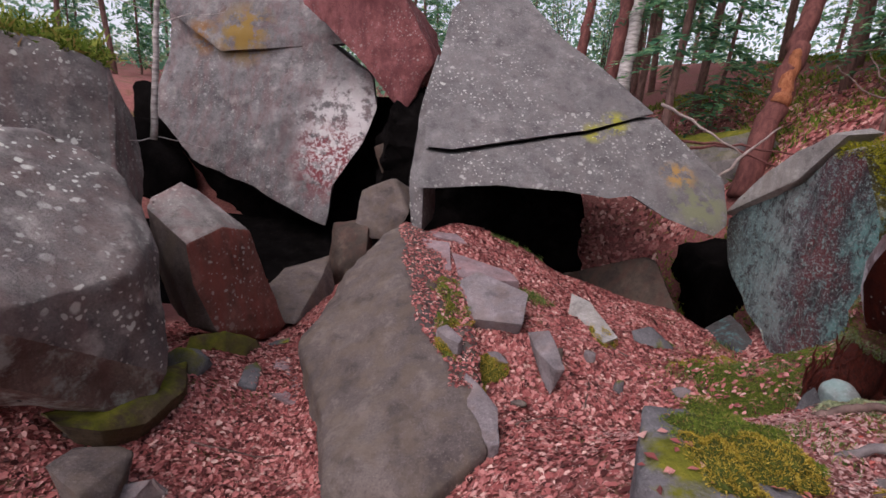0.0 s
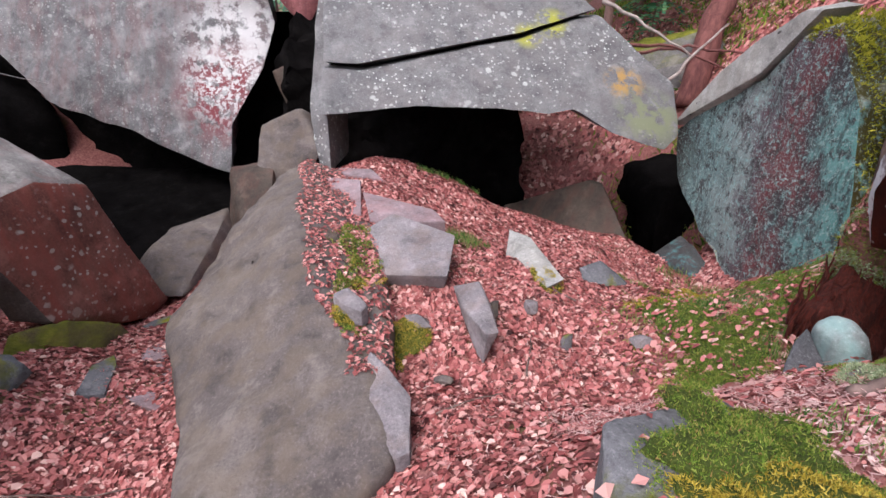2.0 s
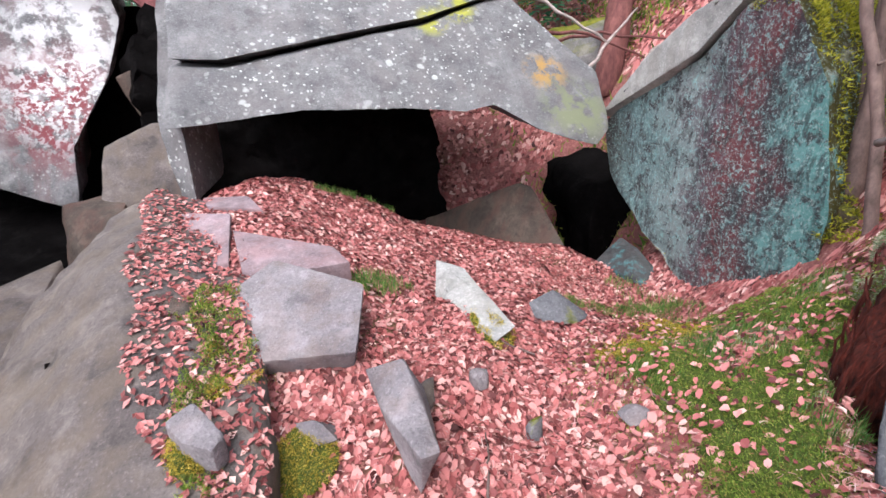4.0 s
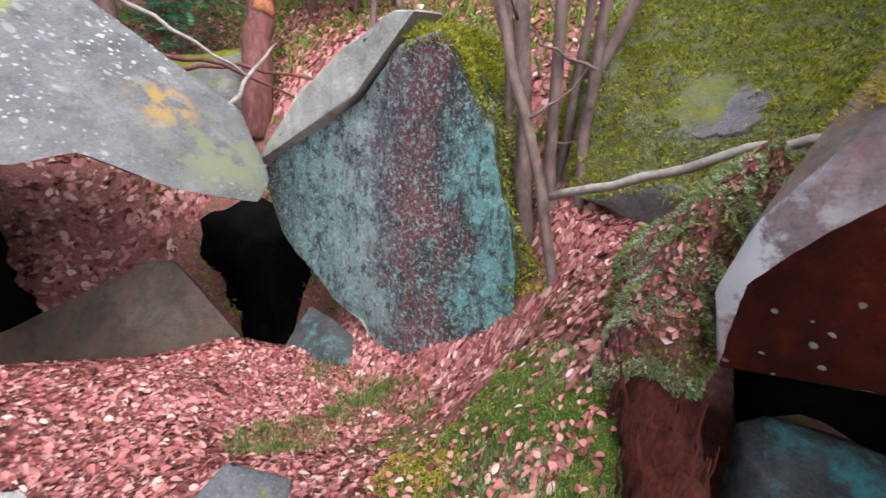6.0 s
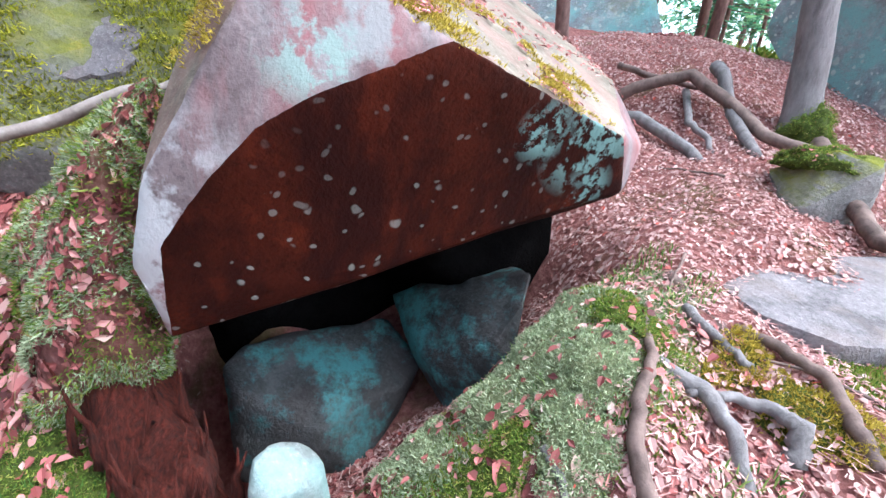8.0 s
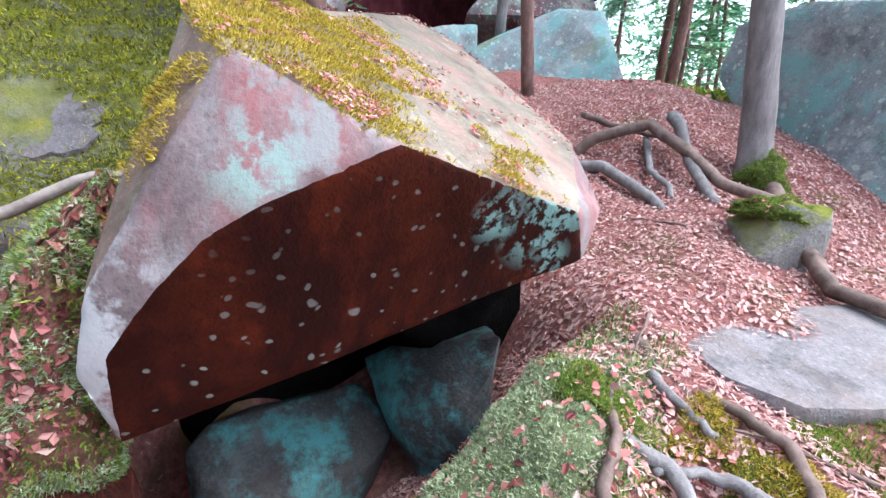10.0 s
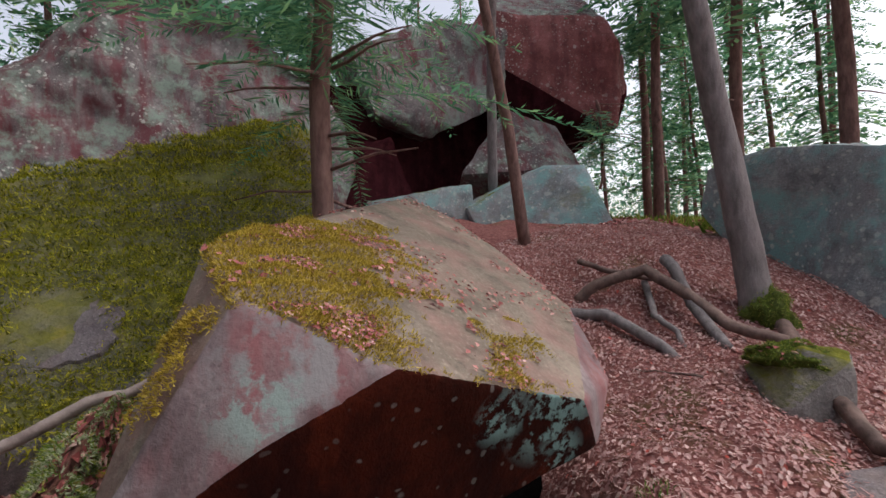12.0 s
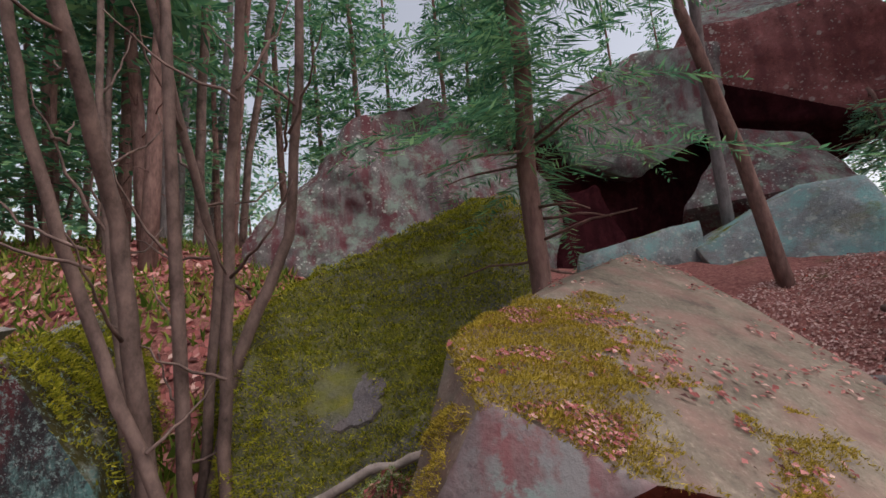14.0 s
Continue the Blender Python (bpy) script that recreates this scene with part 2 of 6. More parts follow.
BROWN = stone("brown_stone", (0.085, 0.07, 0.068), (0.155, 0.13, 0.12), (0.13, 0.1, 0.075), 0.5, seed=14, relief=0.6)
DARK = stone("dark_stone", (0.1, 0.1, 0.11), (0.2, 0.19, 0.2), moss=0.3, seed=15)
# near-black: the deep shade of caves and pit is put into this colour
CAVE_SHADE = stone("cave_shade_black", (0.004, 0.0035, 0.0035), (0.009, 0.008, 0.008), seed=19, speckle=0.0, gloss=0.0)
DARKBROWN = stone("dark_brown_stone", (0.05, 0.04, 0.034), (0.11, 0.085, 0.07), (0.1, 0.05, 0.04), 0.5, seed=21, speckle=0.3)
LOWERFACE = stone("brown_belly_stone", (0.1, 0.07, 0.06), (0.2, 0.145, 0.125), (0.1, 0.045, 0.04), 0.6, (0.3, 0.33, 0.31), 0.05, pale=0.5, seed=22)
FOOT = stone("earthy_stone", (0.06, 0.042, 0.028), (0.13, 0.1, 0.06), (0.08, 0.06, 0.02), 0.6, moss=0.5, seed=23)
MAUVE = stone("mauve_flat_stone", (0.19, 0.14, 0.15), (0.29, 0.22, 0.235), (0.26, 0.14, 0.14), 0.4, seed=24, relief=0.5)
PALE = stone("pale_shard_stone", (0.26, 0.25, 0.24), (0.4, 0.38, 0.36), (0.22, 0.2, 0.17), 0.4, seed=25, relief=0.6)
WHITISH = stone("whitish_stone", (0.2, 0.22, 0.22), (0.38, 0.41, 0.4), (0.2, 0.34, 0.33), 0.6, seed=26, relief=0.5)
PITSTONE = stone("dark_pit_stone", (0.045, 0.045, 0.048), (0.1, 0.105, 0.105), (0.07, 0.05, 0.05), 0.4, (0.09, 0.27, 0.28), 0.12, seed=20)
BARK = plain("spruce_bark", (0.08, 0.04, 0.036), (0.27, 0.16, 0.14), 14, 0.9, 0.8, 0.02, (1, 1, 0.3))
STEM = plain("stem_bark", (0.04, 0.025, 0.022), (0.25, 0.165, 0.145), 7, 0.75, 0.9, 0.012, (1, 1, 0.6))
DEADWOOD = plain("dead_wood", (0.16, 0.12, 0.11), (0.42, 0.35, 0.32), 12, 0.8, 0.7, 0.01, (0.4, 1, 1))
REDBARK = plain("red_pine_bark", (0.06, 0.018, 0.018), (0.22, 0.085, 0.075), 9, 0.9, 1.0, 0.03, (1, 1, 0.3))
TORN = plain("torn_orange_wood", (0.16, 0.04, 0.015), (0.5, 0.2, 0.1), 12, 0.9, 1.0, 0.03, (2, 2, 0.2))
GREYBARK = plain("grey_bark", (0.11, 0.095, 0.095), (0.27, 0.24, 0.245), 16, 0.85, 0.9, 0.02, (1, 1, 0.3))
NEEDLE = islands("spruce_needles", [(0.0, (0.04, 0.13, 0.075)), (0.5, (0.1, 0.27, 0.15)), (1.0, (0.22, 0.4, 0.18))], 0.7, 0.5)
FARLEAF = islands("far_foliage", [(0.0, (0.1, 0.25, 0.17)), (0.6, (0.2, 0.42, 0.28)), (1.0, (0.42, 0.52, 0.26))], 0.7, 0.5)
BIRCHBARK = plain("birch_bark", (0.05, 0.04, 0.04), (0.62, 0.58, 0.56), 6, 0.7, 0.6, 0.01, (0.5, 0.5, 2.2))
PATHLEAF = islands("path_litter", [(0.0, (0.22, 0.09, 0.085)), (0.3, (0.4, 0.2, 0.19)), (0.7, (0.56, 0.355, 0.335)), (0.95, (0.65, 0.47, 0.44)), (1.0, (0.5, 0.06, 0.04))], 0.7, 0.15)
LEAF = islands("beech_litter", [(0.0, (0.05, 0.012, 0.012)), (0.3, (0.29, 0.078, 0.074)), (0.65, (0.47, 0.165, 0.155)), (0.9, (0.59, 0.29, 0.265)), (1.0, (0.72, 0.5, 0.44))], 0.6, 0.15)
MOSSLEAF = islands("moss_tufts", [(0.0, (0.05, 0.1, 0.012)), (0.5, (0.16, 0.24, 0.03)), (0.85, (0.32, 0.36, 0.07)), (1.0, (0.3, 0.16, 0.07))], 0.8, 0.3)


def earth():
    m, n, l, bsdf = material("forest_floor", 0.9)
    co = place(n)
    f = grain(n, l, co, 22, 9, 0.75)
    col = ramp(n, l, f, [(0.3, (0.1, 0.03, 0.028)), (0.5, (0.27, 0.1, 0.09)), (0.72, (0.44, 0.21, 0.19))])
    col = mix(n, l, times(n, l, mask(n, l, grain(n, l, co, 1.1, 6, 0.6), 0.55, 0.65), 0.7), col, (0.09, 0.1, 0.025))
    l.new(col, bsdf.inputs["Base Color"])
    bump(n, l, bsdf, f, 1.0, 0.03)
    return m


EARTH = earth()


# ---------------------------------------------------------------- builders
def finish(name, bm, mat, parent=None, label="", smooth=True):
    me = bpy.data.meshes.new(name)
    bm.to_mesh(me)
    bm.free()
    for mm in mat if isinstance(mat, (list, tuple)) else [mat]:
        me.materials.append(mm)
    if smooth:
        for p in me.polygons:
            p.use_smooth = True
    ob = new(name, me)
    if parent:
        ob.parent = parent
    if label:
        ob["label"] = label
    return ob


def thing(name, label, category, group="", kind=""):
    return tagged(new(name), label, category, group, kind)


def refine(bm, edge, rough, seed, rounds=1, layers=0.0):
    """Cut a coarse stone down to small faces, soften its corners and weather it."""
    bmesh.ops.triangulate(bm, faces=bm.faces[:])
    for _ in range(7):
        long = [e for e in bm.edges if e.calc_length() > edge]
        if not long or len(bm.verts) > 26000:
            break
        bmesh.ops.subdivide_edges(bm, edges=long, cuts=1)
        bmesh.ops.triangulate(bm, faces=[f for f in bm.faces if len(f.verts) > 3])
    for _ in range(rounds):
        bmesh.ops.smooth_vert(bm, verts=bm.verts[:], factor=0.5, use_axis_x=True, use_axis_y=True, use_axis_z=True)
    bm.normal_update()
    off = Vector((seed * 7.3, seed * 3.1, seed))
    for v in bm.verts:
        p = v.co + off
        a = noise.fractal(p * 0.9, 1.0, 2.1, 4) * rough
        b = noise.turbulence(p * 4.0, 4, False) * rough * 0.22 - rough * 0.1
        c = noise.noise(Vector((p.x * 0.6, p.y * 0.6, p.z * 9.0))) * layers if layers else 0.0
        v.co += v.normal * (a + b + c)
    bmesh.ops.recalc_face_normals(bm, faces=bm.faces[:])
    for f in bm.faces:
        f.smooth = True
    for e in bm.edges:
        if len(e.link_faces) == 2 and e.calc_face_angle(0) > 0.7:
            e.smooth = False


def prism_stone(name, face, depth, mat, label, edge=0.15, rough=0.06, shrink=0.85, seed=1, bulge=0.0, rounds=1):
    """A stone with a broad face of these corners, that runs back by depth and narrows by shrink."""
    bm = bmesh.new()
    c = sum((Vector(p) for p in face), Vector()) / len(face)
    d = Vector(depth)
    front = [bm.verts.new(p) for p in face]
    back = [bm.verts.new(c + (Vector(p) - c) * shrink + d) for p in face]
    bm.faces.new(front)
    bm.faces.new(back[::-1])
    for k in range(len(face)):
        j = (k + 1) % len(face)
        bm.faces.new((front[j], front[k], back[k], back[j]))
    bmesh.ops.recalc_face_normals(bm, faces=bm.faces[:])
    refine(bm, edge, rough, seed, rounds)
    return tagged(finish(name, bm, mat), label, "boulder" if "boulder" in name or "slab" in name else "rock")


def hull_stone(name, corners, mat, label, edge=0.15, rough=0.06, seed=1, rounds=1, category="rock", pick=None):
    bm = bmesh.new()
    for p in corners:
        bm.verts.new(p)
    r = bmesh.ops.convex_hull(bm, input=bm.verts[:])
    loose = [v for v in bm.verts if not v.link_faces]
    bmesh.ops.delete(bm, geom=loose, context="VERTS")
    bmesh.ops.recalc_face_normals(bm, faces=bm.faces[:])
    if pick:
        bm.normal_update()
        for f in bm.faces:
            f.material_index = pick(f.normal, f.calc_center_median())
    refine(bm, edge, rough, seed, rounds)
    return tagged(finish(name, bm, mat), label, category)


def small_stone(name, at, size, turn, mat, label, seed, rough=0.16, edge=0.035):
    """A loose angular stone: an uneven cut block."""
    rnd = random.Random(seed)
    m = pose(*at, *turn)
    pts = []
    for _ in range(13):
        v = Vector((rnd.gauss(0, 1), rnd.gauss(0, 1), rnd.gauss(0, 1))).normalized()
        pts.append(m @ Vector((v.x * size[0] * 0.55, v.y * size[1] * 0.55, min(v.z, 0.7) * size[2] * 0.6)))
    return hull_stone(name, pts, mat, label, edge, rough * min(size), seed, 1, "stone")


def tube(path, radii, sides=8):
    """A tapered round bar along a path."""
    bm = bmesh.new()
    rings = []
    for k, p in enumerate(path):
        p = Vector(p)
        way = (Vector(path[min(k + 1, len(path) - 1)]) - Vector(path[max(k - 1, 0)])).normalized()
        side = way.orthogonal().normalized() if k == 0 else (side - way * side.dot(way)).normalized()
        up = way.cross(side)
        rings.append([bm.verts.new(p + (side * math.cos(a) + up * math.sin(a)) * radii[k]) for a in (2 * math.pi * s / sides for s in range(sides))])
    for a, b in zip(rings, rings[1:]):
        for s in range(sides):
            bm.faces.new((a[s], a[(s + 1) % sides], b[(s + 1) % sides], b[s]))
    bm.faces.new(rings[0][::-1])
    bm.faces.new(rings[-1])
    return bm


def bend(path, steps, wob, seed):
    """The path with extra points and small wobbles."""
    rnd = random.Random(seed)
    out = []
    pts = [Vector(p) for p in path]
    for a, b in zip(pts, pts[1:]):
        for s in range(steps):
            out.append(a.lerp(b, s / steps) + (Vector((rnd.uniform(-1, 1), rnd.uniform(-1, 1), rnd.uniform(-1, 1))) * wob if out else Vector()))
    out.append(pts[-1])
    return out


def taper(count, r0, r1):
    return [r0 + (r1 - r0) * k / (count - 1) for k in range(count)]


def pieces(verts, faces, name, mat, label, category, parent=None):
    me = bpy.data.meshes.new(name)
    me.from_pydata(verts, [], faces)
    me.materials.append(mat)
    ob = new(name, me)
    if parent:
        ob.parent = parent
        if label:
            ob["label"] = label
        return ob
    return tagged(ob, label, category, kind="stuff")


# ---------------------------------------------------------------- ground
LOW = [(-1.5, 1.2, -0.7), (-1.5, 2.4, -1.1), (-2.39, 2.94, -1.02), (-3.4, 2.3, -0.75), (-2.5, 4.6, -1.05), (-2.3, 5.6, -1.42), (-1.9, 5.0, -1.4), (-2.5, 6.8, -1.6), (-0.9, 3.0, -1.25), (-0.2, 2.2, -0.95),
       (-3.5, 1.0, -0.9), (-4.5, 9.0, -2.3), (-4.5, 12.0, -3.0), (-1.4, 9.0, -1.3), (-7.5, 9.0, -2.2), (-11.0, 13.0, 1.5), (-5.0, 17.0, 4.0), (0.3, 8.9, -0.5)]
MOUND = [(0.72, 2.58, -0.55), (1.83, 2.79, -0.5), (2.76, 2.93, -0.25), (0.2, 4.2, -0.62), (1.0, 4.6, -0.42), (0.35, 5.5, -0.15), (-0.2, 6.4, 0.05), (0.8, 6.3, -0.2),
         (1.76, 5.73, -0.66), (2.53, 4.87, -0.68), (4.28, 4.29, -0.55), (4.4, 5.5, -1.15), (3.76, 6.26, -1.15), (3.0, 7.9, -1.35), (4.75, 8.3, -2.7), (4.9, 7.3, -2.2), (1.4, 7.8, -0.42), (0.5, 7.86, -0.06), (2.5, 8.7, -1.5), (1.9, 8.3, -0.95), (3.9, 6.9, -1.1)]
PATHS = [(0.0, -2.0, 0.1), (0.0, 0.0, 0.05), (0.5, 1.0, -0.05), (1.3, 1.7, 0.0), (1.8, 2.6, -0.2), (3.41, 3.5, -0.02), (2.45, 2.0, 0.38), (2.5, 1.48, 0.48), (2.17, 1.67, 0.32),
         (2.3, 1.07, 0.4), (2.85, 0.58, 0.62), (2.75, -0.48, 0.74), (3.18, -0.64, 0.88), (4.0, -1.0, 1.22), (5.2, -1.2, 1.52), (4.4, -1.6, 1.6), (1.0, -0.5, 0.2), (2.0, -1.0, 0.5), (1.9, 0.4, 0.43), (1.5, 0.0, 0.4), (2.3, 0.3, 0.5)]
BACK = [(3.5, 1.8, -0.3), (3.4, 2.5, -0.45), (4.4, 2.4, 0.3), (3.9, 3.3, 0.35), (4.8, 3.7, 0.55), (4.6, 4.1, 0.35), (5.6, 4.6, 0.9), (6.5, 3.5, 1.2), (6.0, 6.5, 0.6), (6.5, 9.0, 0.7),
        (3.5, 10.5, -1.2), (4.5, 13.0, 0.6), (9.0, 13.0, 3.0), (2.0, 14.0, 1.0), (7.5, 0.0, 2.0), (9.0, -4.0, 2.4), (6.0, -5.0, 2.0), (3.0, -4.0, 1.2), (12.0, 3.0, 3.0)]
CTRL = np.array(LOW + MOUND + PATHS + BACK)


def kernel(d2):
    return np.where(d2 > 1e-9, d2 * np.log(np.maximum(d2, 1e-9)), 0.0)


def _spline():
    n = len(CTRL)
    xy = CTRL[:, :2]
    k = kernel(((xy[:, None] - xy[None]) ** 2).sum(-1)) + np.eye(n) * 0.02
    q = np.c_[np.ones(n), xy]
    a = np.block([[k, q], [q.T, np.zeros((3, 3))]])
    return np.linalg.solve(a, np.r_[CTRL[:, 2], np.zeros(3)])


SPLINE = _spline()


def heights(x, y):
    x, y = np.asarray(x, float), np.asarray(y, float)
    cx, cy = np.clip(x, -9, 11), np.clip(y, -5, 15)
    d2 = (cx.ravel()[:, None] - CTRL[:, 0]) ** 2 + (cy.ravel()[:, None] - CTRL[:, 1]) ** 2
    z = kernel(d2) @ SPLINE[:-3] + SPLINE[-3] + SPLINE[-2] * cx.ravel() + SPLINE[-1] * cy.ravel()
    far = np.hypot(x.ravel() - cx.ravel(), y.ravel() - cy.ravel())
    rise = np.minimum(far * 0.12, 6.0) * np.where(y.ravel() - 0.2 * x.ravel() > 2, 1.0, 0.15)
    z = np.clip(z, -2.4, 5.0) + rise
    def ease(a, b, v):
        t = np.clip((v - a) / (b - a), 0, 1)
        return t * t * (3 - 2 * t)
    px, py = x.ravel(), y.ravel()
    pit = ease(2.74, 2.98, px) * ease(1.0, 1.3, py) * ease(3.06, 2.88, py) * ease(4.7, 4.0, px)
    z = z - 0.15 * pit - 0.95 * np.exp(-((px - 3.62) / 0.5) ** 2 - ((py - 2.92) / 0.2) ** 2)
    z = z + 0.03 * np.sin(x.ravel() * 5.1 + 1.3 * np.sin(y.ravel() * 3.7)) + 0.02 * np.sin(y.ravel() * 9.3 + x.ravel() * 4.0)
    return z.reshape(x.shape)


def ground():
    n = 260
    u = np.linspace(-1, 1, n)
    sx = 1.5 + 8.0 * u + 400 * np.sign(u) * np.abs(u) ** 9
    sy = 4.0 + 8.5 * u + 400 * np.sign(u) * np.abs(u) ** 9
    gx, gy = np.meshgrid(sx, sy)
    gz = heights(gx, gy)
    verts = np.c_[gx.ravel(), gy.ravel(), gz.ravel()].tolist()
    faces = [(j * n + i, j * n + i + 1, (j + 1) * n + i + 1, (j + 1) * n + i) for j in range(n - 1) for i in range(n - 1)]
    me = bpy.data.meshes.new("ground")
    me.from_pydata(verts, [], faces)
    me.materials.append(EARTH)
    for p in me.polygons:
        p.use_smooth = True
    return tagged(new("ground", me), "forest floor under dry reddish beech leaves", "ground", kind="structure")


ground()

# ---------------------------------------------------------------- large stones
slab = thing("leaning_slab", "huge grey leaning slab with pale lichen dots and a long crack", "boulder")
lower = prism_stone("lower_layer", [(-0.53, 7.13, 0.70), (0.80, 7.23, 0.81), (1.91, 7.21, 0.79), (2.64, 7.13, 0.70), (3.01, 7.19, 0.77), (3.50, 6.92, 0.47),
                                    (4.20, 6.75, 0.28), (4.46, 6.90, 0.45), (4.64, 7.50, 1.11), (3.72, 8.40, 2.10), (3.25, 8.28, 1.98), (2.40, 8.03, 1.71), (1.00, 7.82, 1.46), (0.03, 7.63, 1.26), (-0.47, 7.66, 1.30)],
                    (0.1, 3.4, 0.35), SLAB, "", 0.12, 0.025, 0.92, 1)
upper = prism_stone("upper_layer", [(-0.46, 7.63, 1.35), (0.03, 7.61, 1.33), (1.00, 7.79, 1.53), (2.40, 8.00, 1.78), (3.25, 8.24, 2.05), (3.66, 8.36, 2.16), (3.02, 8.97, 2.82), (2.01, 9.78, 3.72), (1.47, 10.48, 4.5),
                                    (0.19, 10.53, 4.55), (-0.15, 10.13, 4.11), (-0.48, 8.29, 2.06)],
                    (0.1, 2.2, -0.2), SLAB, "", 0.12, 0.025, 0.92, 2)
for layer in (lower, upper):
    layer.parent = slab
    for key in ("category", "label"):
        if key in layer:
            del layer[key]
prism_stone("overhanging_boulder", [(-8.54, 12.82, 1.82), (-8.13, 13.31, 3.40), (-8.29, 13.78, 5.2), (-6.02, 13.42, 5.2), (-4.2, 12.9, 4.3), (-2.15, 12.22, 2.95),
                                    (-1.94, 11.94, 2.15), (-2.31, 11.64, 1.13), (-2.98, 11.38, 0.09), (-3.12, 11.05, -0.90), (-3.99, 11.26, -0.69), (-5.33, 11.67, -0.08),
                                    (-7.06, 12.12, 0.46)],
            (-0.6, 3.5, 0.6), WALL, "huge grey overhanging boulder with red and whitish streaks", 0.22, 0.08, 0.95, 2)
prism_stone("red_boulder", [(-3.93, 11.91, 4.55), (-2.33, 11.64, 3.18), (-1.58, 11.47, 2.34), (-1.21, 11.41, 2.03), (-0.52, 11.66, 3.28), (-1.00, 11.86, 4.32), (-1.45, 11.99, 4.95), (-2.72, 12.08, 5.40)],
            (0.3, 2.5, 0.3), RED, "dark red boulder wedged above the gap", 0.2, 0.1, 0.95, 3)
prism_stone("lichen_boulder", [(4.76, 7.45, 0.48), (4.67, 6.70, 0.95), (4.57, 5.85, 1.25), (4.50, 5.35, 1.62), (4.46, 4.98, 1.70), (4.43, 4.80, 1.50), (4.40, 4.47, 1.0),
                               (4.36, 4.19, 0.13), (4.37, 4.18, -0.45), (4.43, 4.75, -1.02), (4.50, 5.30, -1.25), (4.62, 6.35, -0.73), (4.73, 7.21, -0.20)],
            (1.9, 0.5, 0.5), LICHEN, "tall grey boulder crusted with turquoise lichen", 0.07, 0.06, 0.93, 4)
hull_stone("rust_boulder", [(-3.59, 5.10, 0.56), (-3.65, 5.32, 0.64), (-3.41, 5.58, 0.83), (-3.16, 5.69, 0.64), (-2.77, 5.60, 0.30), (-2.64, 5.72, 0.18), (-2.55, 5.73, -0.19), (-2.40, 5.82, -0.83), (-2.29, 6.05, -1.34), (-2.44, 5.81, -1.45),
                            (-2.64, 5.08, -1.08), (-2.67, 4.82, -0.89), (-2.96, 4.73, -0.81), (-2.91, 4.75, 0.22), (-2.84, 4.70, -0.25), (-3.17, 4.81, -0.13), (-2.74, 5.24, 0.33), (-4.27, 7.08, 0.24), (-3.48, 7.07, -0.58), (-4.02, 6.00, -1.10), (-2.93, 6.74, -1.84)],
           [PRISM, GREY, BROWN], "rust red wedge of stone with a pale grey top", 0.05, 0.04, 5, pick=lambda nn, c: 1 if nn.z > 0.4 else (0 if nn.x > 0.55 else 2))
hull_stone("mossy_foot_stone", [(-2.87, 4.37, -1.04), (-2.90, 4.62, -0.85), (-2.62, 4.92, -0.90), (-2.40, 5.26, -1.17), (-2.32, 5.32, -1.36), (-2.50, 4.63, -1.23), (-2.73, 4.34, -1.15), (-2.99, 5.58, -1.54), (-3.03, 4.90, -1.75), (-2.4, 4.6, -1.6)],
           FOOT, "brown mossy stone below the rust red wedge", 0.05, 0.05, 51)
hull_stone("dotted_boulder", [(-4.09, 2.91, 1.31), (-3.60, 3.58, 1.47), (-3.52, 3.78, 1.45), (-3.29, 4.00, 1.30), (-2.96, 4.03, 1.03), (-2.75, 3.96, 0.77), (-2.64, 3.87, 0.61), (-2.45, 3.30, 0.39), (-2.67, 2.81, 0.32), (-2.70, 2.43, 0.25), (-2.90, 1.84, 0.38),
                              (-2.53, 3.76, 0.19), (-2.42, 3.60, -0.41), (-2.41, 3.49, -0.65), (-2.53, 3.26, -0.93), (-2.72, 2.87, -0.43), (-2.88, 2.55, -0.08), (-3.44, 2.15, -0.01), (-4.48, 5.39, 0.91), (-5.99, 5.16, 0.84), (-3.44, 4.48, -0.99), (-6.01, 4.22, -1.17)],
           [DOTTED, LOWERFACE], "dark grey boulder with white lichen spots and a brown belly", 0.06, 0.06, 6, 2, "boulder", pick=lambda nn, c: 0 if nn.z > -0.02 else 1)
hull_stone("mossy_foot_stone", [(-3.01, 2.82, -0.61), (-2.74, 2.72, -0.63), (-2.49, 2.80, -0.72), (-2.35, 3.07, -0.84), (-2.38, 3.59, -0.86), (-2.57, 4.01, -0.82), (-2.68, 3.49, -0.82), (-3.10, 3.10, -0.75), (-2.81, 3.20, -1.55), (-2.60, 3.98, -1.33)],
           FOOT, "brown earthy stone under the spotted boulder", 0.05, 0.06, 52)
hull_stone("angular_stone", [(-2.39, 2.23, -0.52), (-2.37, 2.43, -0.54), (-2.19, 2.60, -0.67), (-2.04, 2.51, -0.63), (-1.94, 2.19, -0.69), (-2.03, 2.06, -0.56), (-2.46, 2.82, -1.02), (-2.50, 2.57, -1.19), (-2.0, 2.1, -1.2)], BROWN, "dark angular stone in the red litter", 0.04, 0.02, 53)
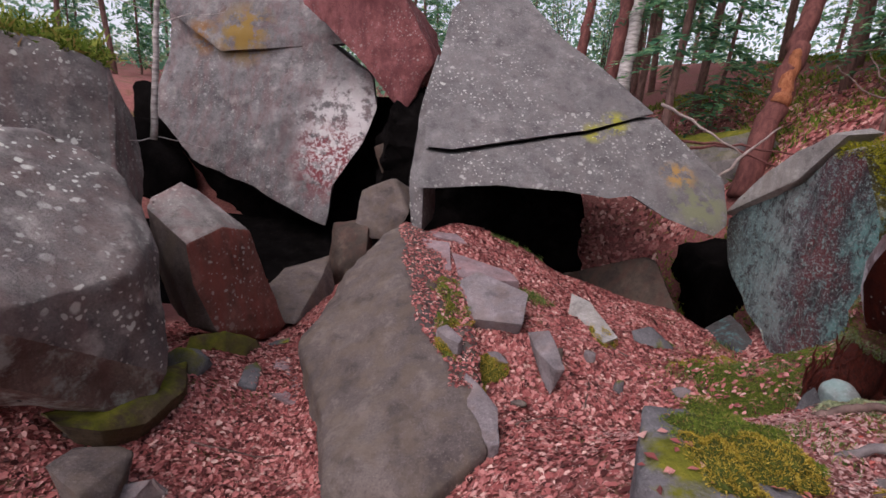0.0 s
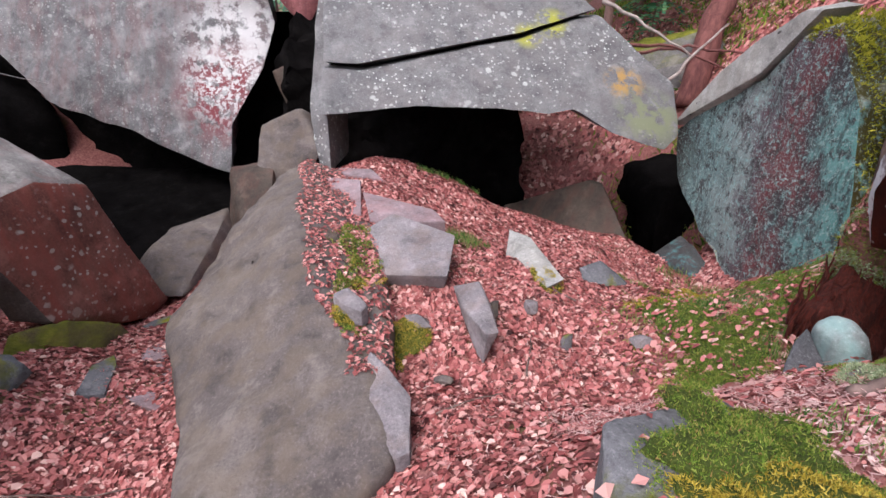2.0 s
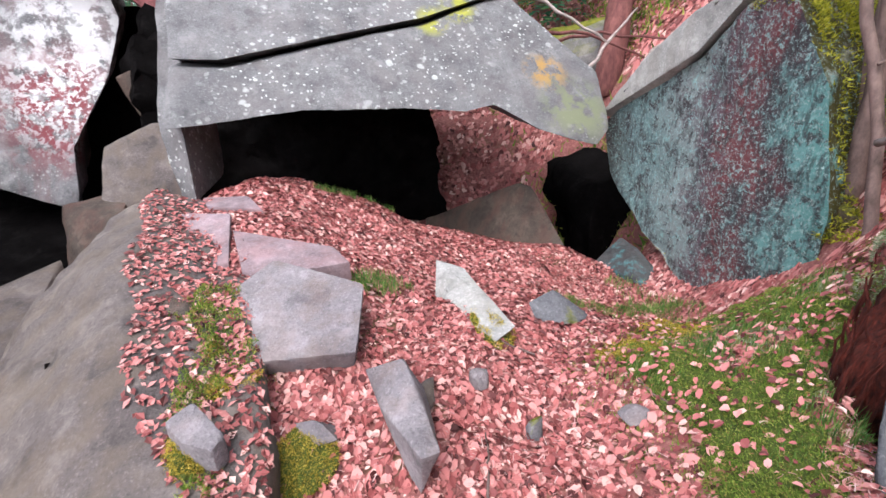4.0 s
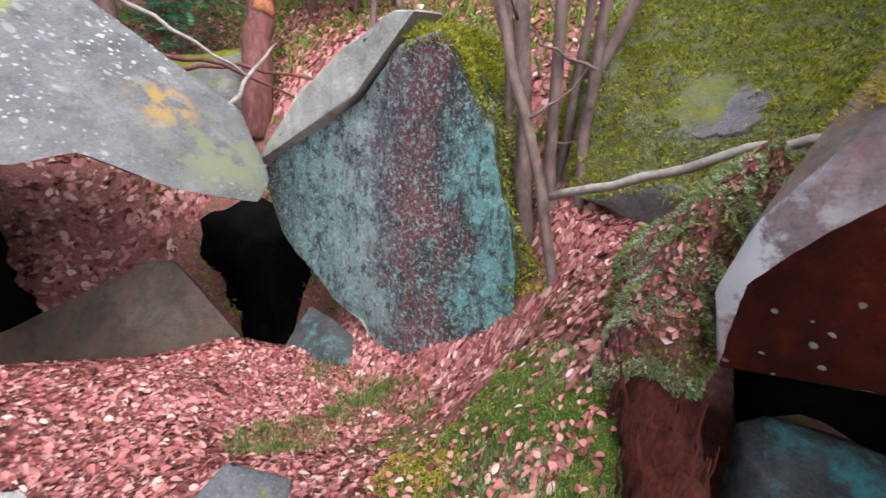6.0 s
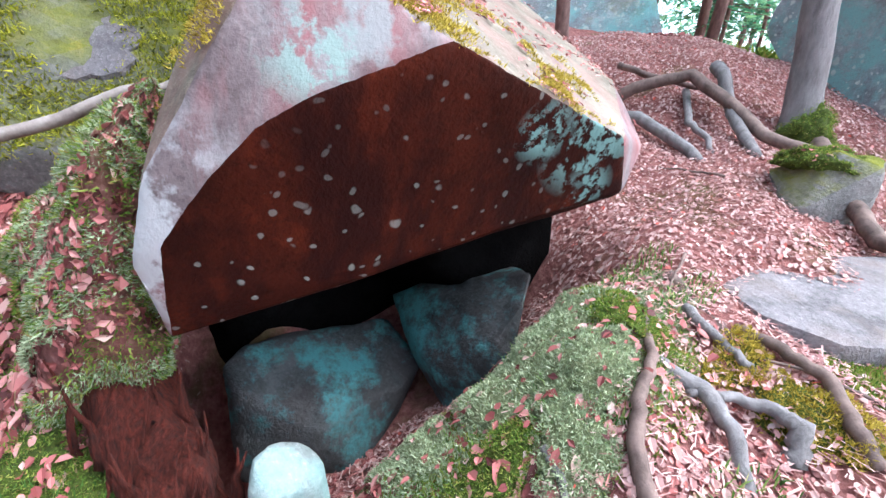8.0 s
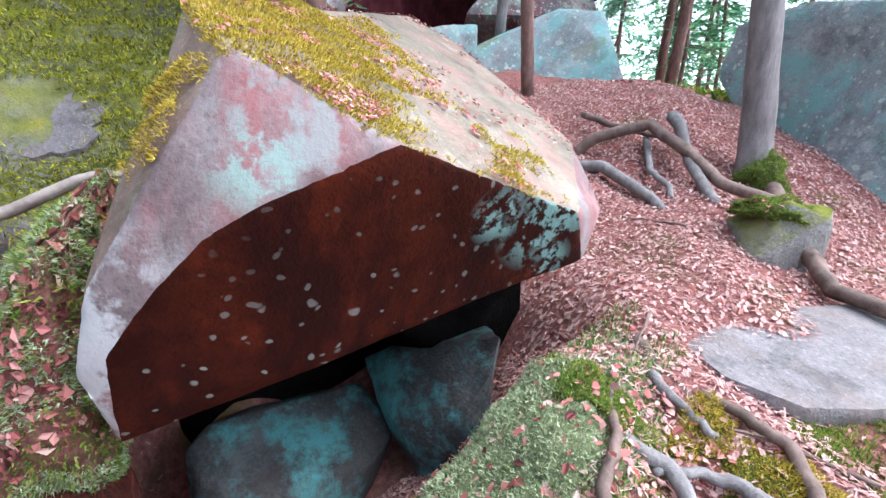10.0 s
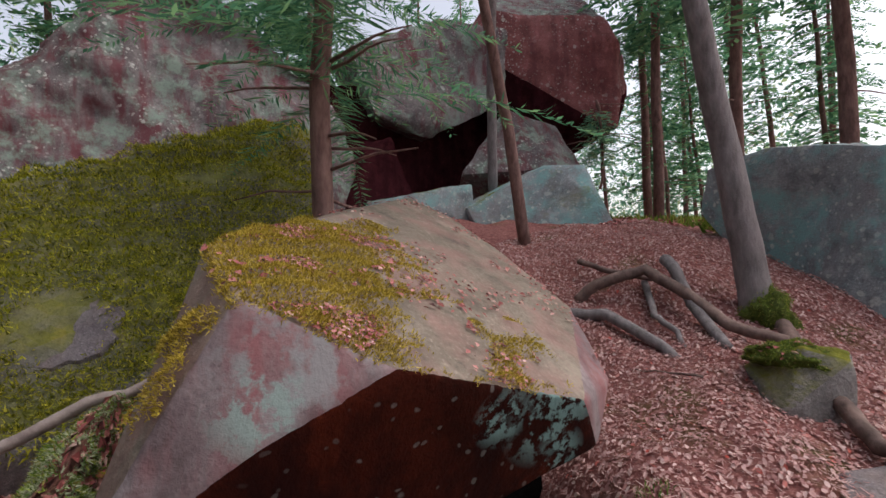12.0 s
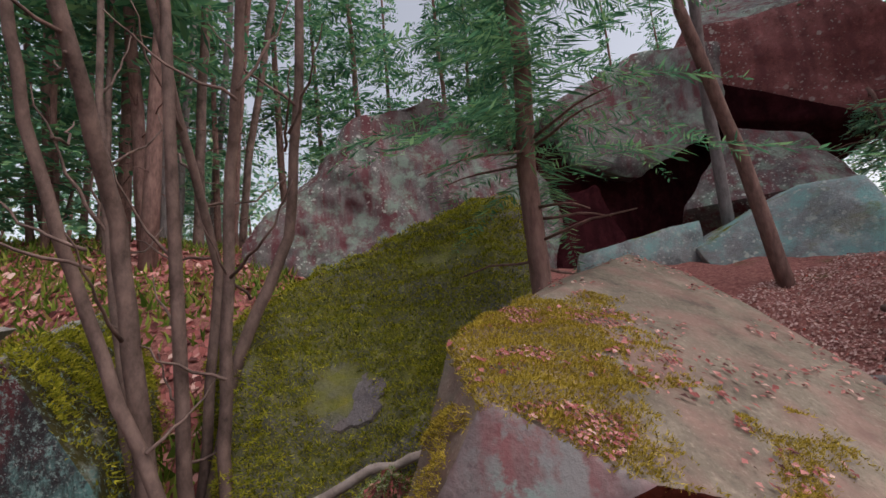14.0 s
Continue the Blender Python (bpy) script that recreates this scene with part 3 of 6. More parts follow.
hull_stone("grey_boulder", [(-7.15, 5.38, 2.47), (-6.25, 6.45, 2.59), (-5.91, 6.75, 2.55), (-5.31, 7.10, 2.28), (-5.22, 7.10, 1.90), (-5.18, 6.80, 0.76), (-5.08, 6.46, -0.51), (-6.97, 4.64, -0.33), (-5.48, 7.82, 1.48), (-5.35, 7.73, 0.77),
                            (-5.31, 7.33, -0.76), (-7.37, 9.53, 2.53), (-9.95, 9.10, 2.89), (-7.50, 8.05, -1.11), (-6.8, 4.8, -2.2), (-5.2, 6.6, -2.2), (-7.4, 8.2, -2.2)],
           [DOTTED, GREY], "broad grey boulder under mossy turf", 0.1, 0.06, 7, 1, "boulder", pick=lambda nn, c: 1 if nn.x > 0.75 else 0)
hull_stone("mound_boulder", [(-0.64, 7.0, 0.2), (-0.94, 6.57, 0.08), (-1.45, 5.82, -0.36), (-1.63, 4.76, -0.9), (-1.32, 3.99, -1.15), (-0.70, 2.65, -0.95), (0.0, 2.4, -0.78), (0.4, 2.7, -0.6), (0.45, 3.2, -0.62),
                             (-0.02, 3.43, -0.76), (-0.4, 4.3, -0.62), (-0.42, 4.89, -0.1), (0.1, 5.0, -0.3), (0.2, 6.5, 0.02), (-1.5, 4.6, -1.8), (-0.8, 2.6, -1.7), (0.4, 2.5, -1.5), (-1.5, 6.4, -1.4)],
           BROWN, "smooth rounded brown-grey boulder half buried in litter", 0.07, 0.1, 8, 4)
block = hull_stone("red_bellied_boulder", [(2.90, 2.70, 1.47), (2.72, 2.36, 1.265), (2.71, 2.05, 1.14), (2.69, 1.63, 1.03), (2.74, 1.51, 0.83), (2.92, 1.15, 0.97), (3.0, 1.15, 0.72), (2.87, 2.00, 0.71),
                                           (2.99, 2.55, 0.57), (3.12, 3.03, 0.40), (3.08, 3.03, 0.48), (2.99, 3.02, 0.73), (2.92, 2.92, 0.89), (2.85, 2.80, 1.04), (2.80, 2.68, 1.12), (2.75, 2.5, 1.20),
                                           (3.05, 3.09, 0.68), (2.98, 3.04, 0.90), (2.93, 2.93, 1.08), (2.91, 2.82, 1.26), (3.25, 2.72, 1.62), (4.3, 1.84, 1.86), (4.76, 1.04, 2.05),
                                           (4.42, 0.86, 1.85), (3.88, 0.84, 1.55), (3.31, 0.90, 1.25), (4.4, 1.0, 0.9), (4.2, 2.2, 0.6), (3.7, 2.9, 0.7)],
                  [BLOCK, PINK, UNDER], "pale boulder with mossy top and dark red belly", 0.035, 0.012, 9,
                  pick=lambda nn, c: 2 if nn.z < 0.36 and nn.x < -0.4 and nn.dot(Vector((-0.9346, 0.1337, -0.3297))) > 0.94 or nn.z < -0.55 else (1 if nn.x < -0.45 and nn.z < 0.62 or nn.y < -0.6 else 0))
hull_stone("mossy_boulder", [(5.29, 4.1, 1.75), (5.44, 3.54, 2.10), (5.55, 2.97, 2.36), (5.64, 2.28, 2.62), (5.75, 1.96, 2.82), (5.63, 1.57, 2.73), (5.0, 1.7, 1.7), (4.79, 2.48, 1.40), (4.55, 2.86, 1.0),
                             (4.5, 3.40, 0.75), (4.62, 3.9, 0.6), (4.6, 2.6, 0.2), (7.5, 1.8, 2.6), (7.5, 4.4, 1.6), (7.0, 1.5, 0.8), (6.5, 4.8, 0.6), (5.2, 1.5, 0.8)],
           MOSSY, "great boulder under a carpet of olive moss", 0.09, 0.06, 10)
# cliff behind
prism_stone("cliff_boulder", [(9.30, 5.2, 3.3), (9.64, 4.12, 4.49), (9.72, 3.15, 5.6), (9.43, 1.71, 6.0), (9.5, 0.2, 5.0), (9.2, -0.6, 3.6), (9.0, -0.6, 1.8), (8.8, 2.0, 1.6), (9.0, 5.2, 1.8)],
            (3.0, 0.6, 0.3), CLIFF, "tall cliff of grey and wine red rock", 0.2, 0.2, 0.9, 11)
prism_stone("hanging_boulder", [(9.33, -1.04, 4.35), (9.93, -0.80, 5.96), (9.47, -2.86, 6.88), (8.4, -3.9, 6.5), (8.48, -3.73, 4.9), (8.9, -2.9, 4.3), (9.26, -2.37, 3.96)],
            (2.5, -0.5, 0.5), CLIFF, "grey boulder hanging over the dark cleft", 0.2, 0.12, 0.9, 12)
# faces turned down get the red stone with shade in its colour
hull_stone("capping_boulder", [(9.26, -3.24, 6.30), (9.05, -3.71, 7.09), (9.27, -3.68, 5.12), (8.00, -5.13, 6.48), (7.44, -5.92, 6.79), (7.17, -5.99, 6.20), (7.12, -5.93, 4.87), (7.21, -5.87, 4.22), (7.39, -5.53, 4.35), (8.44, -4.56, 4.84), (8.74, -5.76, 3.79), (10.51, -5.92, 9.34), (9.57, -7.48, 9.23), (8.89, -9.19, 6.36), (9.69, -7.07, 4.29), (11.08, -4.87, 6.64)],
           [RED, RED_SHADE, CLIFF], "dark red capping boulder against the sky", 0.12, 0.08, 13, 1, "boulder", pick=lambda nn, c: 1 if nn.z < -0.15 else (2 if nn.z > 0.45 else 0))
hull_stone("lichened_boulder", [(8.48, -3.73, 4.7), (7.33, -3.91, 3.2), (8.6, -2.6, 3.2), (7.2, -4.8, 3.0), (9.5, -5.0, 4.0), (9.6, -3.0, 2.6), (8.0, -4.8, 4.4)], CLIFF, "grey boulder spotted with lichen below the cleft", 0.15, 0.08, 14)
hull_stone("cleft_boulder", [(7.40, -1.85, 2.78), (7.98, -0.12, 2.47), (7.46, -1.39, 2.3), (8.6, -1.9, 2.7), (8.6, -0.4, 2.2), (8.0, -0.2, 1.6), (7.4, -1.8, 1.6)], BLUE, "flat grey boulder with mossy edge", 0.1, 0.05, 15)
prism_stone("blue_boulder", [(7.3, -1.6, 2.35), (6.54, -2.66, 3.0), (6.02, -3.07, 2.96), (5.64, -2.83, 2.37), (5.25, -2.89, 1.5), (6.2, -2.2, 1.4), (6.9, -1.8, 1.5)], (1.4, -0.6, 0.1), BLUE, "blue-grey boulder spotted with pale lichen", 0.1, 0.05, 0.9, 16)
prism_stone("side_boulder", [(4.33, -3.03, 1.98), (4.23, -2.99, 2.54), (3.44, -2.73, 2.60), (2.60, -2.45, 2.40), (1.4, -2.2, 2.2), (1.2, -1.9, 0.3), (2.25, -2.04, 0.5), (2.92, -2.23, 0.6), (3.66, -2.79, 1.1)],
            (0.4, -2.0, 0.1), BLUE, "broad blue-grey boulder beside the tree", 0.12, 0.06, 0.9, 17)

# the next two are added fillers that shut light out of the caves
hull_stone("cave_boulder", [(-2.2, 9.9, -3.0), (3.3, 9.7, -3.0), (3.1, 10.0, 1.0), (-1.5, 9.9, 1.4), (-1.4, 12.5, 3.0), (3.0, 12.5, 2.5), (3.2, 13.0, -2.0), (-1.6, 13.0, -2.5)], CAVE_SHADE, "added near-black filler for the shade under the slab", 0.2, 0.35, 21)
hull_stone("cleft_wall", [(-10.5, 13.2, -3.0), (-1.2, 12.6, -3.0), (-1.0, 13.2, 2.6), (-10.0, 14.4, 2.6), (-6.5, 12.9, -3.0), (-1.2, 15.5, 2.0), (-9.0, 16.5, 2.0), (-1.2, 15.0, -3.0)], CAVE_SHADE, "added near-black filler for the shade behind the overhanging boulder", 0.35, 0.2, 22)
prism_stone("standing_slab", [(-0.62, 7.5, -0.2), (-0.7, 7.6, 0.7), (-0.62, 8.4, 2.0), (-0.35, 9.2, 3.1), (-0.30, 8.4, 2.0), (-0.42, 7.4, 0.7), (-0.40, 7.2, -0.1)], (0.2, 1.0, 0.0), SLAB, "narrow upright stone beside the slab", 0.12, 0.04, 0.9, 23)
hull_stone("wedged_stone", [(-1.83, 9.25, 0.35), (-1.13, 9.38, 0.6), (-0.75, 8.82, 0.0), (-1.9, 8.6, -0.5), (-1.0, 8.6, -0.6), (-0.7, 9.8, 0.3), (-1.6, 10.2, -0.4), (-1.2, 9.9, 0.5)], BROWN, "rounded brown stone wedged in the gap", 0.12, 0.05, 24)
hull_stone("wedged_stone", [(-2.9, 7.02, -1.0), (-2.11, 7.28, -0.96), (-2.24, 6.2, -1.4), (-3.2, 6.6, -1.5), (-1.9, 7.6, -1.5), (-3.0, 7.8, -1.0), (-2.2, 8.2, -0.8)], BROWN, "flat mauve stone lying in the hollow", 0.12, 0.04, 25)
hull_stone("wedged_stone", [(-2.0, 8.0, -1.0), (-1.5, 8.2, -0.5), (-2.3, 8.8, -0.3), (-1.6, 9.0, -0.2), (-1.5, 7.9, -1.4), (-2.4, 8.4, -1.5), (-1.5, 9.2, -1.4)], DARKBROWN, "dark reddish stone wedged in the gap", 0.1, 0.05, 26)
hull_stone("wedged_stone", [(-1.75, 10.2, 1.2), (-1.2, 10.4, 1.5), (-0.8, 10.2, 1.0), (-1.0, 10.2, 0.4), (-1.6, 10.2, 0.6), (-1.2, 11.0, 1.2), (-1.0, 11.2, 0.5)], DARKBROWN, "dark stone stuck in the cleft", 0.12, 0.05, 27)
hull_stone("cave_stone", [(2.55, 9.05, -1.15), (2.94, 8.82, -0.97), (3.51, 8.18, -0.76), (3.73, 7.89, -0.40), (3.82, 7.68, -0.40), (3.85, 7.39, -0.69), (3.94, 6.83, -1.06), (3.87, 6.85, -1.16), (3.17, 7.62, -1.52), (2.50, 8.67, -1.58), (3.31, 9.47, -1.28), (4.29, 8.61, -0.82), (4.21, 7.94, -1.89)], DARKBROWN, "low brown boulder in the mouth of the cave", 0.07, 0.04, 28)
hull_stone("low_stone", [(4.74, 6.77, -1.0), (4.24, 6.65, -1.25), (4.28, 5.54, -1.36), (4.25, 6.0, -1.12), (4.7, 5.6, -1.3), (4.9, 6.6, -1.5), (4.2, 6.6, -1.7), (4.3, 5.5, -1.7), (4.6, 6.3, -0.95)], PITSTONE, "turquoise-grey stone at the foot of the boulder", 0.07, 0.03, 29)
hull_stone("pit_stone", [(3.72, 2.85, -0.14), (3.79, 2.75, -0.11), (3.81, 2.52, -0.15), (3.87, 2.35, -0.18), (3.80, 1.97, -0.18), (3.49, 1.89, -0.29), (3.38, 2.11, -0.31), (3.39, 2.30, -0.29), (3.33, 2.54, -0.36), (3.46, 2.72, -0.23), (3.58, 2.82, -0.18), (3.53, 2.84, -0.67), (3.27, 2.32, -0.72), (4.33, 2.21, -0.52), (4.11, 1.72, -0.54)],
           PITSTONE, "blue-grey boulder down in the pit", 0.035, 0.06, 30, 2)
hull_stone("pit_stone", [(3.83, 1.92, -0.01), (3.65, 1.76, 0.11), (3.35, 1.64, 0.21), (3.21, 1.58, 0.29), (3.09, 1.56, 0.35), (2.97, 1.71, 0.27), (2.98, 1.83, 0.12), (3.15, 1.93, -0.10), (3.30, 1.98, -0.14), (3.54, 1.96, -0.15), (3.89, 1.43, 0.02), (3.50, 1.31, 0.19), (3.18, 1.88, -0.52), (2.97, 1.78, -0.26)],
           PITSTONE, "turquoise crusted boulder under the overhang", 0.035, 0.05, 31, 1)
hull_stone("white_stone", [(2.86, 2.92, 0.03), (2.90, 2.89, 0.09), (2.92, 2.81, 0.10), (2.92, 2.71, 0.05), (2.86, 2.66, 0.00), (2.77, 2.72, -0.00), (2.74, 2.86, 0.04), (2.80, 2.93, -0.02), (3.05, 2.70, -0.21), (2.83, 2.86, -0.34), (2.81, 2.64, -0.31)],
           WHITISH, "rounded whitish stone with pale lichen at the pit", 0.05, 0.015, 55, 4)
hull_stone("near_boulder", [(1.07, 2.0, 0.32), (0.87, 1.57, 0.24), (0.94, 1.37, 0.3), (1.33, 2.12, 0.22), (1.75, 2.28, 0.1), (1.45, 1.4, 0.3), (1.75, 1.7, 0.16), (1.08, 1.98, -0.5), (0.9, 1.5, -0.4), (1.8, 1.6, -0.3), (1.9, 2.3, -0.5)],
           DARK, "grey boulder with a cushion of bright moss", 0.05, 0.02, 32)
hull_stone("pointed_stone", [(2.77, 2.91, -0.03), (2.76, 2.65, -0.26), (2.43, 2.63, -0.27), (2.54, 2.76, -0.18), (2.66, 2.85, -0.06), (3.02, 2.86, -0.33), (2.82, 2.81, -0.62), (2.5, 2.6, -0.6)], DARK, "pointed dark grey stone", 0.03, 0.015, 33)
hull_stone("upright_stone", [(1.73, 5.56, -0.36), (1.93, 5.36, -0.39), (1.98, 4.46, -0.46), (1.81, 4.40, -0.50), (1.66, 4.81, -0.50), (1.57, 5.11, -0.57), (1.92, 5.22, -0.84), (1.7, 4.6, -0.8)], PALE, "pale shard of stone propped over a mossy edge", 0.035, 0.02, 34)
hull_stone("loose_stone", [(2.53, 4.90, -0.48), (2.28, 4.87, -0.54), (2.49, 4.48, -0.66), (2.75, 4.7, -0.66), (2.3, 4.6, -0.75), (2.6, 5.1, -0.7)], DARK, "small grey stone in the litter", 0.05, 0.02, 35)
prism_stone("plate_slab", [(0.43, 5.30, -0.06), (1.02, 4.86, -0.15), (0.88, 4.31, -0.31), (0.33, 4.43, -0.33), (0.13, 5.06, -0.16)], (0.0, 0.05, -0.16), PLATE, "flat grey plate of stone on the mound", 0.06, 0.012, 0.95, 36)
prism_stone("path_slab", [(2.49, 1.07, 0.45), (2.47, 0.80, 0.48), (2.3, 0.3, 0.53), (2.11, -0.11, 0.53), (1.6, -0.2, 0.47), (1.4, 0.3, 0.41), (1.84, 0.80, 0.40), (2.03, 1.07, 0.40), (2.28, 1.14, 0.42)], (0.0, 0.0, -0.15), PLATE, "large flat grey slab set in the path", 0.07, 0.01, 0.95, 37)
small_stone("root_stone", (2.62, -0.22, 0.72), (0.55, 0.5, 0.6), (0, 0, 30), MOSSY, "stone in a coat of moss beside the roots", 138)
hull_stone("back_slope_boulder", [(5.6, 10.5, 0.0), (8.0, 10.0, 1.4), (7.0, 10.3, 2.1), (5.8, 11.0, 1.7), (6.0, 13.0, 1.9), (9.0, 12.0, 2.0), (9.0, 11.0, 0.5)], MOSSY, "low mossy boulder on the slope behind", 0.2, 0.1, 39)
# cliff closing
# both rocks carry the darkness of the cleft in their colour
hull_stone("cleft_rock", [(10.2, 0.5, 1.0), (10.2, -5.5, 1.0), (10.2, 0.5, 5.2), (9.8, -5.2, 5.4), (13.0, 0.5, 5.5), (13.0, -6.0, 5.0), (13.0, 0.5, 1.0), (13.0, -6.0, 1.0)], RED_SHADE, "wine red rock inside the cleft, its shade in the colour", 0.3, 0.15, 40)
hull_stone("cleft_rock", [(9.1, -0.6, 3.5), (9.0, -1.2, 3.9), (8.9, -2.0, 2.2), (8.8, -0.2, 2.0), (10.4, -0.4, 4.0), (10.4, -2.0, 2.0)], RED_SHADE, "red rock beside the cleft, shade put into its colour", 0.2, 0.1, 41)

# more added fillers, coloured near-black for the shade in gaps and pit
hull_stone("cleft_wall", [(-8.75, 12.5, -3.0), (-9.5, 11.0, -3.0), (-9.8, 11.5, 1.3), (-8.9, 12.8, 1.5), (-11.5, 13.0, 1.6), (-11.5, 12.0, -3.0), (-7.2, 12.7, -3.0), (-7.5, 13.0, 0.0), (-9.0, 14.5, 1.5)], CAVE_SHADE, "added near-black filler for the shade in the gap behind the boulders", 0.3, 0.1, 44)
hull_stone("cave_wall", [(4.9, 7.7, -2.9), (5.0, 7.8, -0.45), (5.4, 10.2, -2.9), (5.3, 10.0, -0.5), (6.6, 7.9, -0.1), (6.6, 10.0, -0.1), (6.6, 8.0, -2.9)], CAVE_SHADE, "added near-black filler for the shade between cave and boulder", 0.35, 0.28, 46)
hull_stone("pit_wall", [(3.32, 1.12, 0.3), (3.4, 1.9, 0.3), (3.3, 1.25, 0.85), (3.4, 1.9, 0.78), (4.2, 1.15, 1.0), (4.2, 2.0, 0.8), (4.2, 1.15, 0.1), (4.2, 2.0, 0.0), (3.4, 1.3, -0.1)], CAVE_SHADE, "added near-black filler for the shade below the overhang", 0.12, 0.03, 47)
hull_stone("pit_wall", [(4.19, 2.98, -0.17), (4.26, 2.61, -0.28), (4.01, 3.01, -0.45), (4.17, 2.64, -0.54), (4.85, 2.68, -0.39), (4.37, 2.97, -0.17), (4.35, 2.67, -0.91), (4.56, 3.09, -0.80)], CAVE_SHADE, "added near-black filler for the shade deep in the pit", 0.1, 0.03, 49)
hull_stone("cave_floor_stone", [(-8.6, 8.7, -2.7), (-3.2, 8.5, -2.5), (-2.5, 10.0, -1.7), (-8.5, 10.0, -1.5), (-9.0, 12.6, -1.0), (-2.4, 12.6, -1.1), (-8.6, 12.6, -3.0), (-2.4, 12.6, -3.0), (-3.0, 8.6, -3.2), (-8.6, 8.8, -3.2)], CAVE_SHADE, "added near-black filler for the shade below the overhanging boulder", 0.25, 0.12, 48)
hull_stone("pit_wall", [(4.0, 1.1, -1.0), (4.05, 2.9, -1.0), (3.95, 2.7, 0.42), (3.9, 1.4, 0.5), (4.5, 1.1, 0.6), (4.5, 2.9, 0.5), (4.5, 1.0, -1.0), (4.5, 3.0, -1.0)], CAVE_SHADE, "added near-black filler for the shade at the back of the pit", 0.12, 0.08, 45)

# ---------------------------------------------------------------- small loose stones
for k, (x, y, w, d, h, turn) in enumerate([
        (1.15, 4.05, 0.42, 0.2, 0.16, 40), (1.55, 4.1, 0.16, 0.14, 0.14, 10), (1.75, 3.75, 0.14, 0.1, 0.2, 70), (0.75, 3.5, 0.24, 0.12, 0.1, 130),
        
        (0.62, 4.05, 0.3, 0.2, 0.14, 150), (-2.25, 5.6, 0.4, 0.18, 0.1, 20), (-0.75, 2.3, 0.5, 0.35, 0.3, 30),
        (-2.0, 2.3, 0.6, 0.4, 0.4, 40), (-2.6, 4.0, 0.5, 0.4, 0.35, 10), (-2.7, 3.2, 0.7, 0.5, 0.4, 60), (2.25, 3.6, 0.2, 0.14, 0.1, 0)]):
    z = float(heights(x, y))
    mat = (BROWN, PLATE, DARK)[k % 3]
    small_stone("loose_stone", (x, y, z + h * 0.22), (w, d, h), (8 * ((k * 7) % 5 - 2), 6 * ((k * 3) % 5 - 2), turn), mat,
                ("small brown stone bedded in dry leaves", "small grey stone bedded in dry leaves", "dark angular stone bedded in dry leaves")[k % 3], 50 + k)

# ---------------------------------------------------------------- roots, stems, branch
def limb(name, path, r0, r1, mat, parent, label="", steps=4, wob=0.012, seed=1, sides=8):
    p = bend(path, steps, wob, seed)
    return finish(name, tube(p, taper(len(p), r0, r1), sides), mat, parent, label)


tree = thing("spruce_tree", "tall grey-barked spruce with a mossy foot and bare roots", "tree")
p = bend([(3.12, -1.28, 0.75), (3.17, -1.25, 1.3), (3.33, -1.2, 2.55), (3.38, -0.95, 3.6), (3.35, -0.6, 5.5), (3.2, -0.2, 9.0)], 5, 0.008, 3)
finish("trunk", tube(p, [0.26, 0.2, 0.16, 0.135, 0.125] + taper(len(p) - 5, 0.12, 0.06), 14), GREYBARK, tree)
for k, path in enumerate([[(4.3, -0.45, 1.1), (4.15, -0.52, 1.25), (3.81, -0.76, 1.38), (3.42, -0.73, 1.16), (3.1, -0.63, 0.97), (2.77, -0.64, 0.9)],
                          [(3.75, -1.0, 1.45), (3.6, -0.85, 1.38), (3.5, -0.8, 1.2), (3.33, -0.65, 1.04), (3.04, -0.42, 0.84)],
                          [(2.9, -1.0, 0.95), (2.7, -0.6, 0.85), (2.43, -0.17, 0.7), (2.23, 0.04, 0.57), (1.9, 0.12, 0.55)],
                          [(4.3, -0.2, 1.0), (3.9, -0.3, 1.02), (3.5, -0.25, 0.88), (3.2, -0.2, 0.72)],
                          [(2.62, 1.22, 0.46), (2.45, 1.3, 0.41), (2.28, 1.36, 0.37), (2.09, 1.41, 0.33), (1.85, 1.5, 0.2)],
                          [(3.9, -0.9, 1.25), (3.6, -0.5, 1.02), (3.4, -0.45, 0.92), (3.25, -0.3, 0.78)],
                          [(4.6, -0.9, 1.45), (4.2, -0.8, 1.36), (3.9, -0.85, 1.3), (3.6, -1.0, 1.25)],
                          [(2.35, 1.75, 0.37), (2.2, 1.72, 0.36), (2.05, 1.78, 0.3), (1.9, 1.9, 0.1)]]):
    limb("root", path, 0.055 if k < 4 else 0.032, 0.04 if k < 4 else 0.018, GREYBARK if k % 2 else STEM, tree, seed=60 + k, wob=0.006, steps=5)
clump = thing("hazel_clump", "clump of smooth grey-brown stems with mossy feet", "tree")
